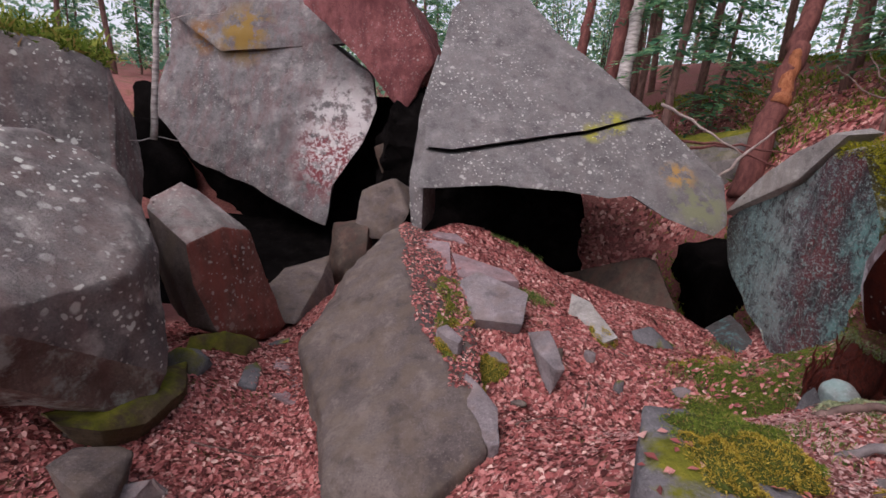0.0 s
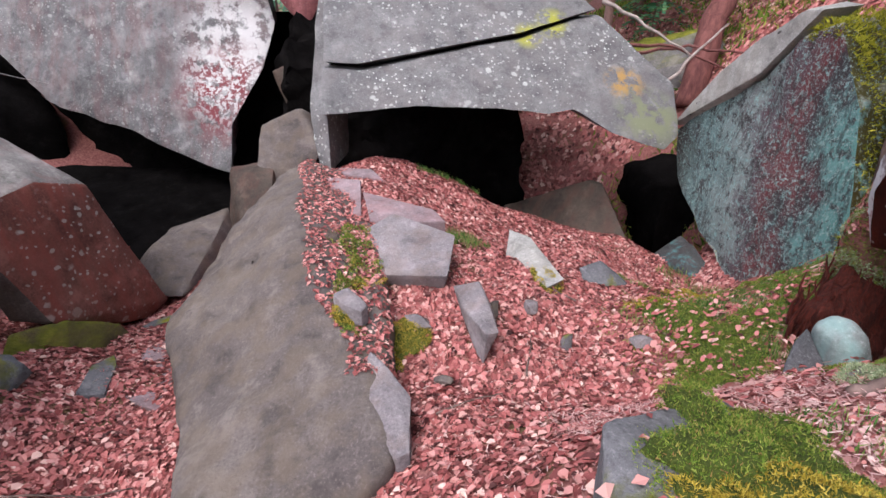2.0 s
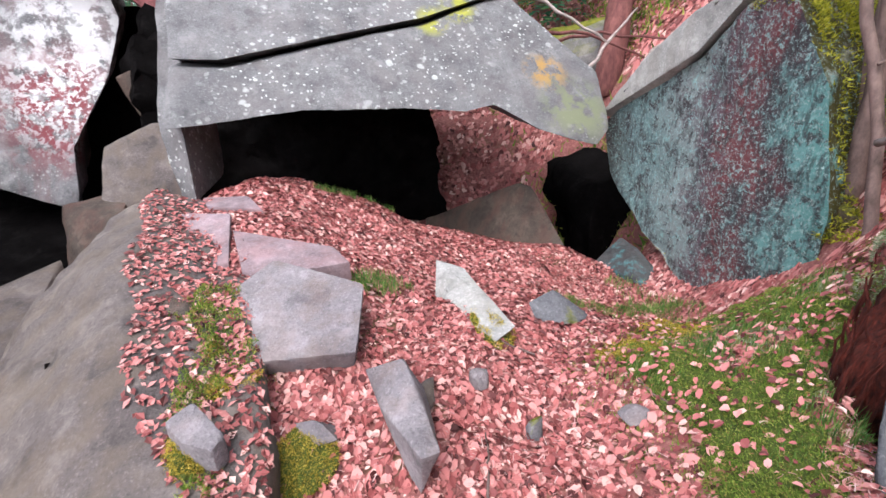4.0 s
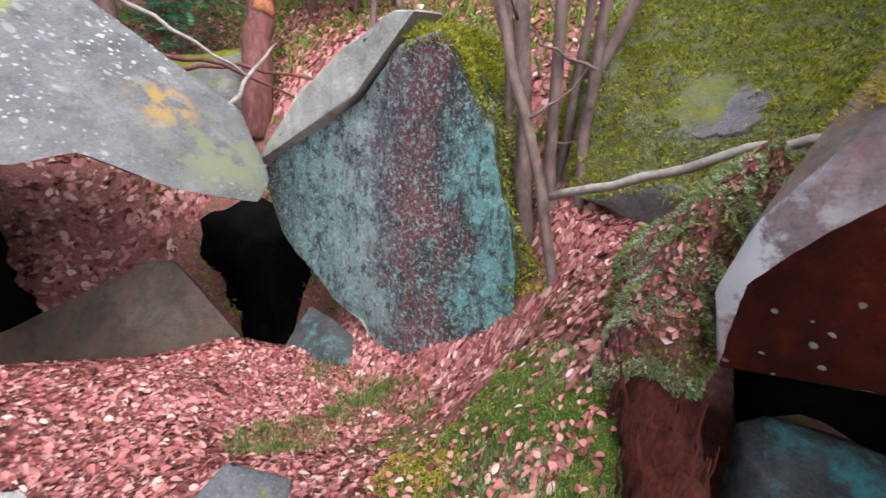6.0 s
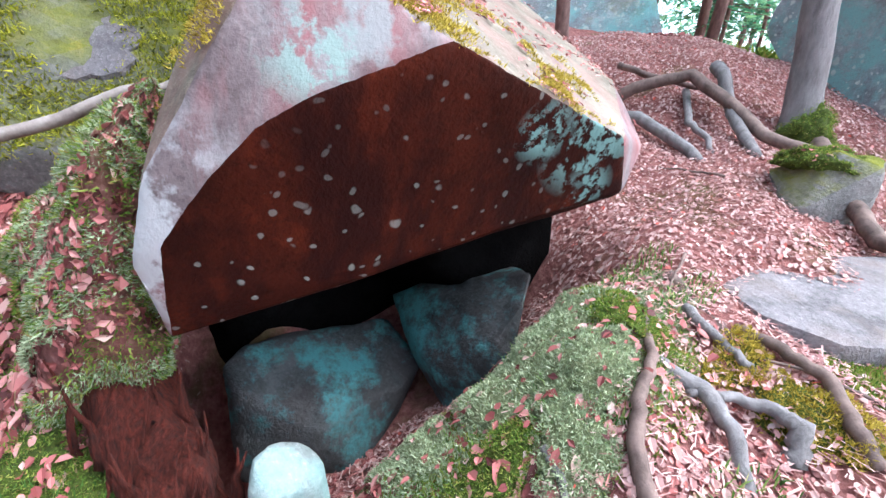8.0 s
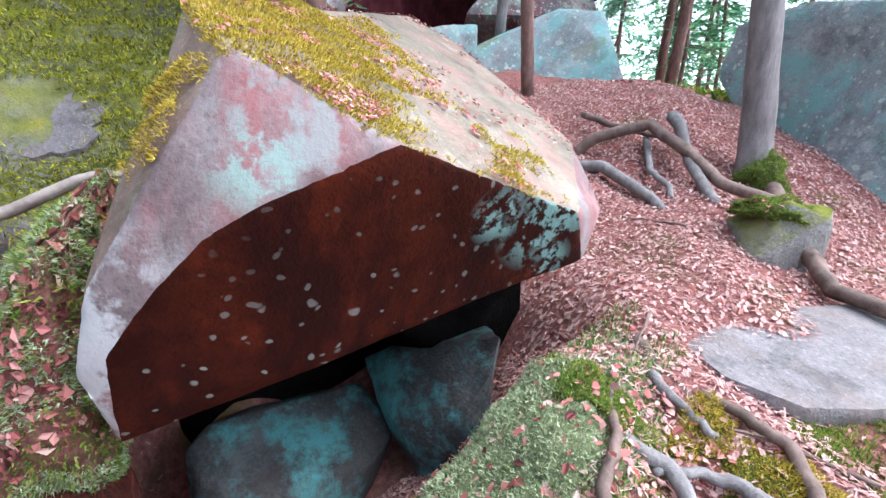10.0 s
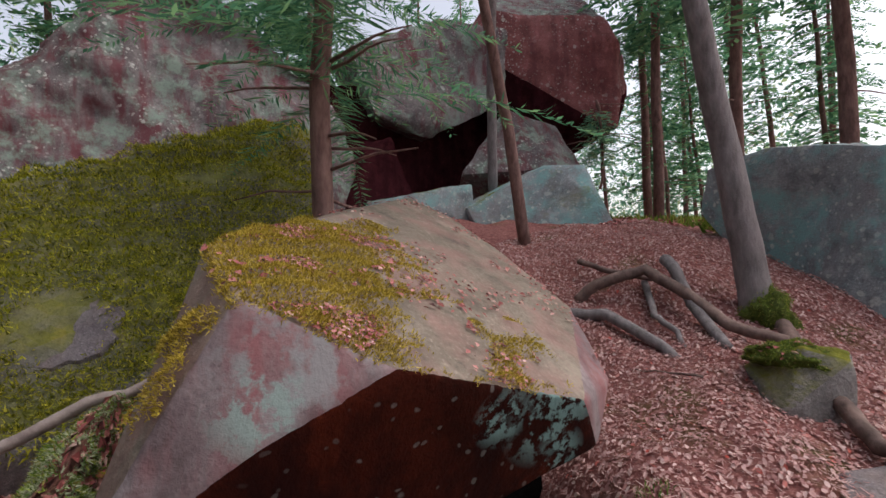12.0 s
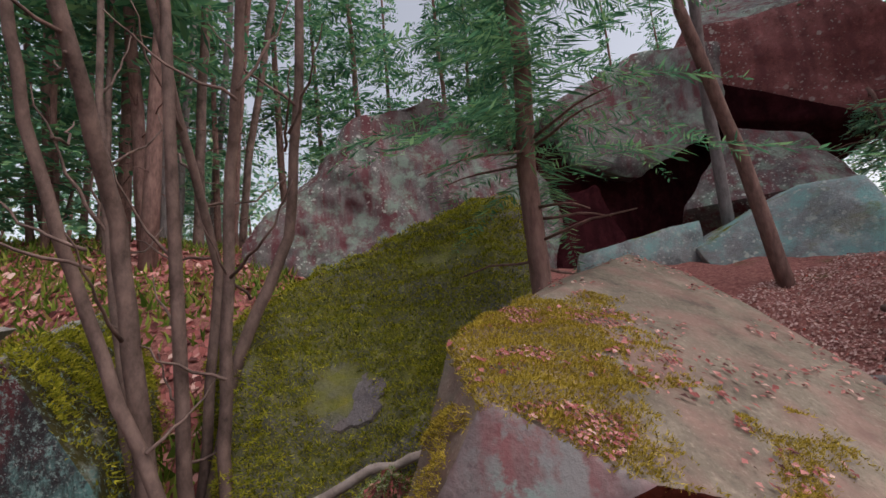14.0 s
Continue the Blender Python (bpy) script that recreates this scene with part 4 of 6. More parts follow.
for k, (path, r) in enumerate([([(4.33, 3.85, -0.25), (4.45, 4.12, 0.7), (4.35, 4.5, 1.9), (4.1, 4.68, 2.9), (3.9, 4.66, 3.6), (3.7, 4.7, 6.0)], 0.055),
                               ([(4.66, 4.25, 0.1), (4.66, 4.37, 1.17), (4.56, 4.46, 2.44), (3.99, 4.5, 3.6), (3.5, 4.5, 5.5)], 0.085),
                               ([(4.79, 4.1, 0.1), (4.79, 4.18, 0.88), (4.53, 4.17, 3.15), (4.4, 4.2, 6.0)], 0.07),
                               ([(4.78, 3.9, 0.1), (4.78, 3.96, 0.98), (4.69, 3.85, 2.82), (4.23, 3.63, 3.9), (4.0, 3.4, 6.0)], 0.06),
                               ([(4.95, 4.15, 0.2), (5.1, 3.98, 1.5), (5.18, 3.59, 2.44), (4.85, 3.41, 3.5), (4.6, 3.3, 5.5)], 0.07),
                               ([(5.03, 4.22, 0.2), (5.10, 4.07, 2.2), (4.43, 4.25, 3.9), (4.0, 4.4, 6.0)], 0.05),
                               ([(4.9, 4.5, 0.2), (5.0, 4.7, 2.0), (5.1, 4.9, 3.6), (5.2, 5.0, 6.0)], 0.05)]):
    st = limb("stem", path, r * 0.8, r * 0.4, STEM, clump, steps=5, seed=80 + k, wob=0.01)
    rnd = random.Random(k)
    for j in range(4):
        a = Vector(path[-2]).lerp(Vector(path[1]), rnd.random())
        way = Vector((rnd.uniform(-1, 1), rnd.uniform(-1, 1), rnd.uniform(0.0, 0.8))).normalized()
        limb("twig", [a, a + way * 0.4, a + way * 0.7 + Vector((0, 0, 0.15))], 0.012, 0.004, STEM, clump, seed=900 + 10 * k + j, sides=5, wob=0.02)
soil = hull_stone("root_mound", [(4.35, 3.75, 0.0), (4.55, 3.6, 0.12), (5.0, 3.7, 0.3), (5.3, 4.1, 0.4), (5.2, 4.6, 0.35), (4.8, 4.6, 0.3), (4.5, 4.3, 0.2), (4.3, 3.9, -0.5), (5.4, 4.4, -0.3), (4.7, 4.7, -0.4), (4.9, 3.6, -0.3)],
                  FOOT, "dark mossy root mound under the stems", 0.05, 0.08, 61, category="mound")
fallen = tagged(limb("fallen_branch", [(4.15, 3.95, 0.70), (3.95, 3.45, 0.88), (3.83, 3.05, 1.05), (3.75, 2.8, 1.12)], 0.026, 0.02, DEADWOOD, None, seed=100), "barkless grey fallen branch on the moss bank", "branch")
stump = hull_stone("rotten_stump", [(3.62, 3.36, 0.30), (3.46, 3.30, 0.33), (3.42, 3.12, 0.22), (3.1, 3.08, 0.10), (2.9, 2.99, 0.0), (3.15, 2.98, -0.5), (3.6, 3.05, -0.4), (3.55, 3.4, -0.2), (2.95, 3.12, -0.3)],
                   plain("rotten_wood", (0.02, 0.003, 0.002), (0.17, 0.026, 0.014), 26, 0.95, 1.0, 0.05, (2.5, 2.5, 0.4)), "crumbling red-brown rotten stump at the pit", 0.02, 0.2, 42, 1, category="stump")
bank = hull_stone("mossy_bank", [(3.2, 3.12, 0.95), (3.6, 2.95, 1.15), (3.9, 2.9, 1.05), (3.15, 3.14, 0.55), (3.35, 3.4, 0.1), (3.9, 3.45, 0.45), (4.3, 3.1, 0.7), (4.3, 2.6, 0.6), (3.3, 3.1, 0.1), (3.5, 3.5, -0.1), (4.2, 3.5, 0.1)],
                  EARTH, "steep bank of moss, leaves and roots", 0.035, 0.1, 43, 3, category="bank")
thin = thing("thin_spruce", "thin leaning spruce stem with sparse twigs", "tree")
limb("trunk", [(5.84, -1.44, 1.5), (5.83, -1.16, 3.19), (5.65, -0.63, 4.83), (5.6, -0.5, 7.5)], 0.085, 0.05, BARK, thin, seed=110)
birch = thing("birch_tree", "thin pale birch stem before the cleft", "tree")
limb("trunk", [(7.55, -2.43, 2.4), (7.23, -2.19, 4.38), (6.69, -1.81, 5.74), (6.3, -1.6, 8.0)], 0.09, 0.06, GREYBARK, birch, seed=111)


# ---------------------------------------------------------------- conifers and shrubs
def sprays(rnd, root, way, length, out, droop=0.35, size=0.2, step=0.09, thin=0.022):
    """Needle twigs to both sides of one bough, as small leaves of two faces."""
    steps = max(4, int(length / step))
    side = Vector((-way.y, way.x, 0)).normalized()
    for k in range(1, steps + 1):
        f = k / steps
        p = root + way * (length * f) - Vector((0, 0, droop * length * f * f))
        for s in (-1, 1):
            ln = size * (1.15 - 0.75 * f) * rnd.uniform(0.5, 1.3) * (1 + length * 0.3)
            d = (side * s + way * rnd.uniform(0.4, 1.0) + Vector((0, 0, rnd.uniform(-0.6, 0.15)))).normalized()
            wv = d.cross(Vector((rnd.uniform(-0.9, 0.9), rnd.uniform(-0.9, 0.9), 1))).normalized() * thin * rnd.uniform(0.6, 1.4)
            i = len(out[0])
            mid = p + d * ln * 0.5
            out[0].extend([p, mid + wv, p + d * ln, mid - wv])
            out[1].append((i, i + 1, i + 2, i + 3))


def spruce(h, r, low, seed, bare=0.0, mat=NEEDLE, size=0.2, every=0.3, step=0.09, thin=0.04, boughs=5, label="tall spruce with drooping green boughs"):
    rnd = random.Random(seed)
    ob = thing("spruce_tree", label, "tree", "spruces of the forest")
    p = bend([(0, 0, -0.4), (rnd.uniform(-0.1, 0.1), rnd.uniform(-0.1, 0.1), h * 0.5), (0, 0, h)], 5, 0.03, seed)
    finish("trunk", tube(p, taper(len(p), r, 0.03), 9), BARK, ob)
    out = ([], [])
    z = low
    while z < h - 0.2:
        f = (z - low) / (h - low)
        for _ in range(boughs):
            a = rnd.uniform(0, 6.283)
            ln = (0.35 + (h - z) * 0.2) * rnd.uniform(0.55, 1.1)
            ln = min(ln, 2.3)
            if rnd.random() > bare:
                sprays(rnd, Vector((0, 0, z + rnd.uniform(-0.1, 0.1))), Vector((math.cos(a), math.sin(a), rnd.uniform(-0.1, 0.2))), ln, out, size=size, step=step, thin=thin)
        z += every
    pieces(out[0], out[1], "crown", mat, "", "", ob)
    for k in range(9):
        a, z = rnd.uniform(0, 6.283), rnd.uniform(0.6, max(low, 1.6))
        e = Vector((math.cos(a), math.sin(a), rnd.uniform(-0.3, 0.2))) * rnd.uniform(0.4, 1.0)
        limb("dead_branch", [(0, 0, z), Vector((0, 0, z)) + e * 0.6, Vector((0, 0, z - 0.05)) + e], 0.014, 0.004, BARK, ob, steps=2, seed=seed * 10 + k, sides=4)
    return ob


def shrub(h, seed):
    rnd = random.Random(seed)
    ob = thing("young_tree", "slender young tree in fresh green leaf", "tree", "young trees of the forest")
    verts, faces = [], []
    for k in range(5):
        a = rnd.uniform(0, 6.283)
        top = Vector((math.cos(a) * h * 0.22, math.sin(a) * h * 0.22, h * rnd.uniform(0.7, 1.0)))
        limb("stem", [(0, 0, -0.3), top * 0.5 + Vector((0, 0, 0.2)), top], 0.035, 0.01, STEM, ob, steps=3, seed=seed * 7 + k, sides=5, wob=0.05)
        for _ in range(330):
            f = rnd.uniform(0.25, 1.05)
            p = top * f + Vector((rnd.gauss(0, 0.4), rnd.gauss(0, 0.4), rnd.gauss(0, 0.3)))
            d = Vector((rnd.uniform(-1, 1), rnd.uniform(-1, 1), rnd.uniform(-0.7, 0.4))).normalized() * rnd.uniform(0.07, 0.15)
            w = d.cross(Vector((rnd.uniform(-1, 1), rnd.uniform(-1, 1), 1))).normalized() * d.length * 0.4
            i = len(verts)
            verts.extend([p, p + d * 0.5 + w, p + d, p + d * 0.5 - w])
            faces.append((i, i + 1, i + 2, i + 3))
    pieces(verts, faces, "crown", FARLEAF, "", "", ob)
    return ob


near_spruce = spruce(7.5, 0.075, 1.3, 5, 0.05, size=0.14, every=0.16, step=0.026, thin=0.007, boughs=6, label="young spruce with drooping boughs before the cliff")
near_spruce.matrix_basis = pose(4.50, 1.86, 1.35, 0, -2, 40)
kinds = [spruce(11, 0.1, 1.8, 11, 0.35, size=0.26), spruce(14, 0.12, 3.2, 12, 0.35, size=0.26), spruce(7, 0.06, 0.5, 13, 0.2, size=0.22, every=0.24), spruce(16, 0.13, 4.5, 14, 0.35, size=0.28)]
shrubs = [shrub(3.2, 21), shrub(4.5, 22), shrub(6.0, 23)]
FIRST = [(9.8, -11.7, 2), (8.3, -10.1, 2), (10.4, -15.6, 0), (8.4, -12.6, 2), (12.5, -21.2, 0), (12.8, -17.8, 2), (8.8, 9.6, 2), (9.4, 11.4, 1), (7.0, 12.6, 2), (11.5, 10.5, 2), (5.8, 14.6, 1), (9.6, 8.2, 2), (10.3, 8.6, 3), (7.2, -7.4, 3), (5.4, -7.0, 3), (8.6, -9.5, 3), (8.6, 6.2, 3), (9.8, 6.8, 1), (11.5, 8.0, 3), (4.4, -9.0, 2), (15.0, 3.0, 3), (16.0, 0.0, 1), (15.5, 5.5, 3), (17.0, -3.0, 3), (14.6, 7.2, 0), (18.0, 2.0, 1), (16.0, 8.8, 3), (14.8, -1.5, 3), (19.0, 4.5, 3), (18.0, -1.0, 3), (13.5, 9.0, 0), (5.4, 11.8, 1), (3.4, -6.0, 3), (1.2, -5.6, 3)]
rnd = random.Random(4)
spots_taken = [(x, y) for x, y, _ in FIRST]
more = []
while len(more) < 95:
    a, far = rnd.uniform(-2.3, 2.2), 9 + 36 * rnd.random() ** 1.2
    x, y = 2 + math.sin(0.75 + a) * far, 3 + math.cos(0.75 + a) * far
    if (7.5 < x < 14 and -7 < y < 6) or (-11 < x < 4 and 8 < y < 17.5) or (-7 < x < 5 and -5 < y < 9) or (y < -3 and far < 15 and x > 1) or any((x - u) ** 2 + (y - v) ** 2 < 2.2 for u, v in spots_taken):
        continue
    spots_taken.append((x, y))
    more.append((x, y, rnd.randrange(4)))
used = set()
for k, (x, y, kind) in enumerate(FIRST + more):
    m = pose(x, y, float(heights(x, y)), rnd.uniform(-3, 3), rnd.uniform(-3, 3), rnd.uniform(0, 360))
    if kind in used:
        copy_thing(kinds[kind], m)
    else:
        kinds[kind].matrix_basis = m
        used.add(kind)
used = set()
for k in range(26):
    while True:
        a, far = rnd.uniform(-2.2, 1.6), 8 + 22 * rnd.random()
        x, y = 2 + math.sin(0.9 + a) * far, 3 + math.cos(0.9 + a) * far
        if not ((4 < x < 15 and -11 < y < 8) or (2 < x < 9 and 8 < y < 14) or (-11 < x < 5 and 6 < y < 17.5) or (-7 < x < 5 and -5 < y < 9)):
            break
    m = pose(x, y, float(heights(x, y)), 0, 0, rnd.uniform(0, 360))
    kind = k % 3
    if kind in used:
        copy_thing(shrubs[kind], m)
    else:
        shrubs[kind].matrix_basis = m
        used.add(kind)

# ---------------------------------------------------------------- litter, moss and grass
gen = np.random.default_rng(7)
MOSS_SPOTS = [(2.9, 3.9, 0.75, 0.55), (2.55, 3.3, 0.45, 0.45), (3.7, 3.8, 0.5, 0.35), (2.5, 1.95, 0.32, 0.45), (2.6, 2.4, 0.25, 0.35), (0.2, 4.55, 0.2, 0.5), (3.6, 4.6, 0.5, 0.4), (1.9, 0.9, 0.2, 0.3)]


def in_moss(x, y, grow=1.0):
    hit = np.zeros(len(x))
    for cx, cy, rx, ry in MOSS_SPOTS:
        hit = np.maximum(hit, np.clip(1.6 - 1.6 * np.hypot((x - cx) / rx, (y - cy) / ry) / grow, 0, 1))
    return hit


def scatter_leaves(n, x0, x1, y0, y1, size, name, mat, label, thin_moss=0.85, lift=0.012):
    x, y = gen.uniform(x0, x1, n), gen.uniform(y0, y1, n)
    keep = (gen.random(n) > in_moss(x, y) * thin_moss) & ~((x > 3.3) & (x < 4.6) & (y > 1.1) & (y < 2.95)) & (np.hypot((x - 3.3) / 1.9, y - 2.99) > 0.2) & ~((x > 4.2) & (x < 6.6) & (y > 6.7) & (y < 10.0)) & ~((x > 1.5) & (x < 4.6) & (y > 8.8) & (y < 9.8))
    x, y = x[keep], y[keep]
    n = len(x)
    e = 0.05
    z = heights(x, y)
    gx, gy = (heights(x + e, y) - z) / e, (heights(x, y + e) - z) / e
    flat = np.hypot(gx, gy) < 2.2
    x, y, z, gx, gy = x[flat], y[flat], z[flat], gx[flat], gy[flat]
    n = len(x)
    a = gen.uniform(0, 2 * np.pi, n)
    s = size * gen.uniform(0.55, 1.25, n)
    ux, uy = np.cos(a), np.sin(a)
    tilt, roll = gen.normal(0, 0.28, n), gen.normal(0, 0.3, n)
    c = np.stack([x, y, z + lift * gen.uniform(0.3, 1.8, n)], 1)
    u = np.stack([ux, uy, gx * ux + gy * uy + tilt], 1)
    v = np.stack([-uy, ux, -gx * uy + gy * ux + roll], 1)
    curl = gen.uniform(-0.05, 0.3, n)[:, None] * np.array([0, 0, 1])
    sz, w = s[:, None], gen.uniform(0.24, 0.36, n)[:, None]
    side = [c + k * u * sz + f * v * sz * w + curl * sz * abs(f) for k, f in ((-0.22, 1.0), (0.18, 0.95), (0.18, -0.95), (-0.22, -1.0))]
    verts = np.concatenate([c - u * sz * 0.5, side[0], side[1], c + u * sz * 0.5, side[2], side[3]], 1).reshape(-1, 3)
    i = 6 * np.arange(n)
    faces = np.concatenate([np.stack([i, i + 1, i + 2, i + 3], 1), np.stack([i, i + 3, i + 4, i + 5], 1)])
    return pieces(verts.tolist(), faces.tolist(), name, mat, label, "litter")


scatter_leaves(120000, -4.5, 5.2, 1.6, 8.6, 0.026, "leaf_crumbs", LEAF, "crumbled red-brown leaf scraps", lift=0.006)
scatter_leaves(62000, -4.5, 5.2, 2.3, 8.0, 0.055, "leaf_litter", LEAF, "carpet of dry reddish beech leaves")
scatter_leaves(6000, -1.0, 4.6, 7.3, 8.9, 0.062, "leaf_litter", LEAF, "dry leaves blown under the slab")
scatter_leaves(8000, -4.5, 1.4, -1.0, 2.3, 0.065, "leaf_litter", LEAF, "dry leaves behind the mound")
scatter_leaves(50000, 1.4, 6.0, -3.5, 2.3, 0.026, "leaf_litter", PATHLEAF, "dry reddish leaves on the path")
scatter_leaves(14000, 5.2, 14.0, 3.0, 12.0, 0.1, "leaf_litter", LEAF, "fallen leaves below the trees")
scatter_leaves(7000, 5.0, 14.0, -12.0, -2.5, 0.1, "leaf_litter", LEAF, "fallen leaves up the slope")
scatter_leaves(9000, 2.0, 10.0, 8.6, 15.0, 0.12, "leaf_litter", LEAF, "fallen leaves on the slope behind")


def needles(n, x0, x1, y0, y1, name, label):
    """Fallen needles and slivers of twig."""
    x, y = gen.uniform(x0, x1, n), gen.uniform(y0, y1, n)
    keep = (gen.random(n) > 1.2 * in_moss(x, y)) & ~((x > 3.3) & (x < 4.6) & (y > 1.1) & (y < 2.95)) & (np.hypot((x - 3.3) / 1.9, y - 2.99) > 0.2) & ~((x > 4.2) & (x < 6.6) & (y > 6.7) & (y < 10.0)) & ~((x > 1.5) & (x < 4.6) & (y > 8.8) & (y < 9.8))
    x, y = x[keep], y[keep]
    n = len(x)
    z = heights(x, y) + gen.uniform(0.008, 0.03, n)
    a, s = gen.uniform(0, 6.283, n), gen.uniform(0.007, 0.03, n)
    d = np.stack([np.cos(a) * s, np.sin(a) * s, gen.normal(0, 0.15, n) * s], 1)
    w = np.stack([-np.sin(a), np.cos(a), np.zeros(n)], 1) * gen.uniform(0.001, 0.0028, n)[:, None]
    c = np.stack([x, y, z], 1)
    verts = np.concatenate([c - d - w, c - d + w, c + d + w, c + d - w], 1).reshape(-1, 3)
    return pieces(verts.tolist(), np.arange(4 * n).reshape(-1, 4).tolist(), name, PATHLEAF, label, "litter")


needles(36000, 1.3, 5.0, -2.5, 3.0, "needle_litter", "fallen needles and twig slivers on the path")
needles(9000, -1.0, 4.6, 1.8, 6.5, "needle_litter", "fallen needles and twig slivers among leaves")


def tufts(centres, normals, size, name, mat, label, spread=1.1):
    """Upright small blades on a surface."""
    n = len(centres)
    d = normals + gen.normal(0, spread, (n, 3)) * 0.6
    d /= np.linalg.norm(d, axis=1, keepdims=True)
    side = np.cross(d, gen.normal(0, 1, (n, 3)))
    side /= np.linalg.norm(side, axis=1, keepdims=True)
    s = (size * gen.uniform(0.5, 1.5, n))[:, None]
    verts = np.concatenate([centres - side * s * 0.16 - d * s * 0.1, centres + side * s * 0.16 - d * s * 0.1, centres + d * s], 1).reshape(-1, 3)
    return pieces(verts.tolist(), np.arange(3 * n).reshape(-1, 3).tolist(), name, mat, label, "moss")


def ground_tufts(n, size, name, mat, label):
    per = n // len(MOSS_SPOTS)
    pts = []
    for cx, cy, rx, ry in MOSS_SPOTS:
        r, a = np.sqrt(gen.random(per)) * 1.15, gen.uniform(0, 6.283, per)
        pts.append(np.stack([cx + rx * r * np.cos(a), cy + ry * r * np.sin(a)], 1))
    q = np.concatenate(pts)
    keep = np.sin(q[:, 0] * 9 + 2 * np.sin(q[:, 1] * 7)) + gen.normal(0, 0.7, len(q)) > -0.5
    q = q[keep]
    return tufts(np.c_[q, heights(q[:, 0], q[:, 1])], np.tile([0, 0, 1.0], (len(q), 1)), size, name, mat, label)


ground_tufts(60000, 0.022, "ground_moss", MOSSLEAF, "bright green moss cushions between the leaves")


def wave(c, f, s):
    return np.sin(c[:, 0] * f + s) + np.sin(c[:, 1] * f * 1.3 + 2 * s) + np.sin((c[:, 0] + c[:, 2]) * f * 2.1 + s)


def surface_tufts(ob, n, size, mat, name, label, keep):
    me = ob.data
    k = len(me.polygons)
    c, nn, ar = np.empty(3 * k), np.empty(3 * k), np.empty(k)
    me.polygons.foreach_get("center", c), me.polygons.foreach_get("normal", nn), me.polygons.foreach_get("area", ar)
    c, nn = c.reshape(-1, 3), nn.reshape(-1, 3)
    w = ar * keep(c, nn)
    pick = gen.choice(k, n, p=w / w.sum())
    t = np.cross(nn[pick], gen.normal(0, 1, (n, 3)))
    at = c[pick] + t * (np.sqrt(ar[pick]) * 0.6)[:, None]
    at = at + nn[pick] * np.clip(size * 0.9 * (wave(at, 17, 1) + 0.6), 0, None)[:, None]
    return tufts(at, nn[pick], size, name, mat, label)


YELLOWMOSS = islands("yellow_moss", [(0.0, (0.16, 0.11, 0.012)), (0.5, (0.4, 0.3, 0.03)), (1.0, (0.62, 0.48, 0.1))], 0.8, 0.25)
OLIVEMOSS = islands("olive_moss", [(0.0, (0.06, 0.07, 0.005)), (0.5, (0.28, 0.29, 0.016)), (1.0, (0.52, 0.47, 0.05))], 0.8, 0.25)
PALEMOSS = islands("pale_reindeer_lichen", [(0.0, (0.16, 0.2, 0.1)), (0.6, (0.36, 0.42, 0.24)), (1.0, (0.55, 0.58, 0.4))], 0.8, 0.2)
surface_tufts(block, 45000, 0.011, YELLOWMOSS, "yellow_moss", "yellow-green moss on the pale boulder",
              lambda c, nn: (nn[:, 2] > 0.5) * (((c[:, 1] > 2.22 - 0.42 * (c[:, 0] - 2.9) + 0.06 * wave(c, 9, 1) + 0.04 * wave(c, 41, 3) + gen.normal(0, 0.07, len(c))) & (c[:, 0] < 3.75 + 0.05 * wave(c, 7, 5)))
                                                         + 0.8 * ((np.abs(c[:, 1] - 1.86 - 0.05 * wave(c, 9, 3) + 0.3 * (c[:, 0] - 2.8)) < 0.1 + gen.normal(0, 0.05, len(c))) & (c[:, 0] < 3.02 + 0.05 * wave(c, 11, 2)))))
surface_tufts(bpy.data.objects["mossy_boulder"], 150000, 0.026, OLIVEMOSS, "moss_carpet", "olive moss carpet on the great boulder", lambda c, nn: (nn[:, 2] > -0.1) * (wave(c, 3, 1) > -2.4) * (np.hypot(c[:, 1] - 3.2, c[:, 2] - 1.25) > 0.2))
surface_tufts(bpy.data.objects["mossy_boulder"], 45000, 0.02, islands("sunny_moss", [(0.0, (0.14, 0.16, 0.012)), (0.5, (0.32, 0.33, 0.03)), (1.0, (0.5, 0.46, 0.08))], 0.8, 0.25), "sunny_moss", "yellow-green moss on the great boulder",
              lambda c, nn: (nn[:, 2] > 0.1) * (wave(c, 2.6, 3) + 0.5 * wave(c, 9, 1) > 0.0) * (np.hypot(c[:, 1] - 3.2, c[:, 2] - 1.25) > 0.22))
surface_tufts(bank, 34000, 0.014, PALEMOSS, "bank_lichen", "pale lichen and moss on the bank", lambda c, nn: (nn[:, 2] > -0.6) * (wave(c, 7, 2) > -0.2))
surface_tufts(bank, 26000, 0.016, MOSSLEAF, "bank_moss", "green and brown moss on the bank", lambda c, nn: (wave(c, 9, 5) > -1.2) * 1.0)
def undergrowth(n, x0, x1, y0, y1, size, label):
    x, y = gen.uniform(x0, x1, n), gen.uniform(y0, y1, n)
    keep = np.sin(x * 1.7 + np.sin(y * 1.3) * 2) + gen.normal(0, 0.5, n) > -0.2
    x, y = x[keep], y[keep]
    return tufts(np.stack([x, y, heights(x, y)], 1), np.tile([0, 0, 1.0], (len(x), 1)), size, "undergrowth", MOSSLEAF, label)


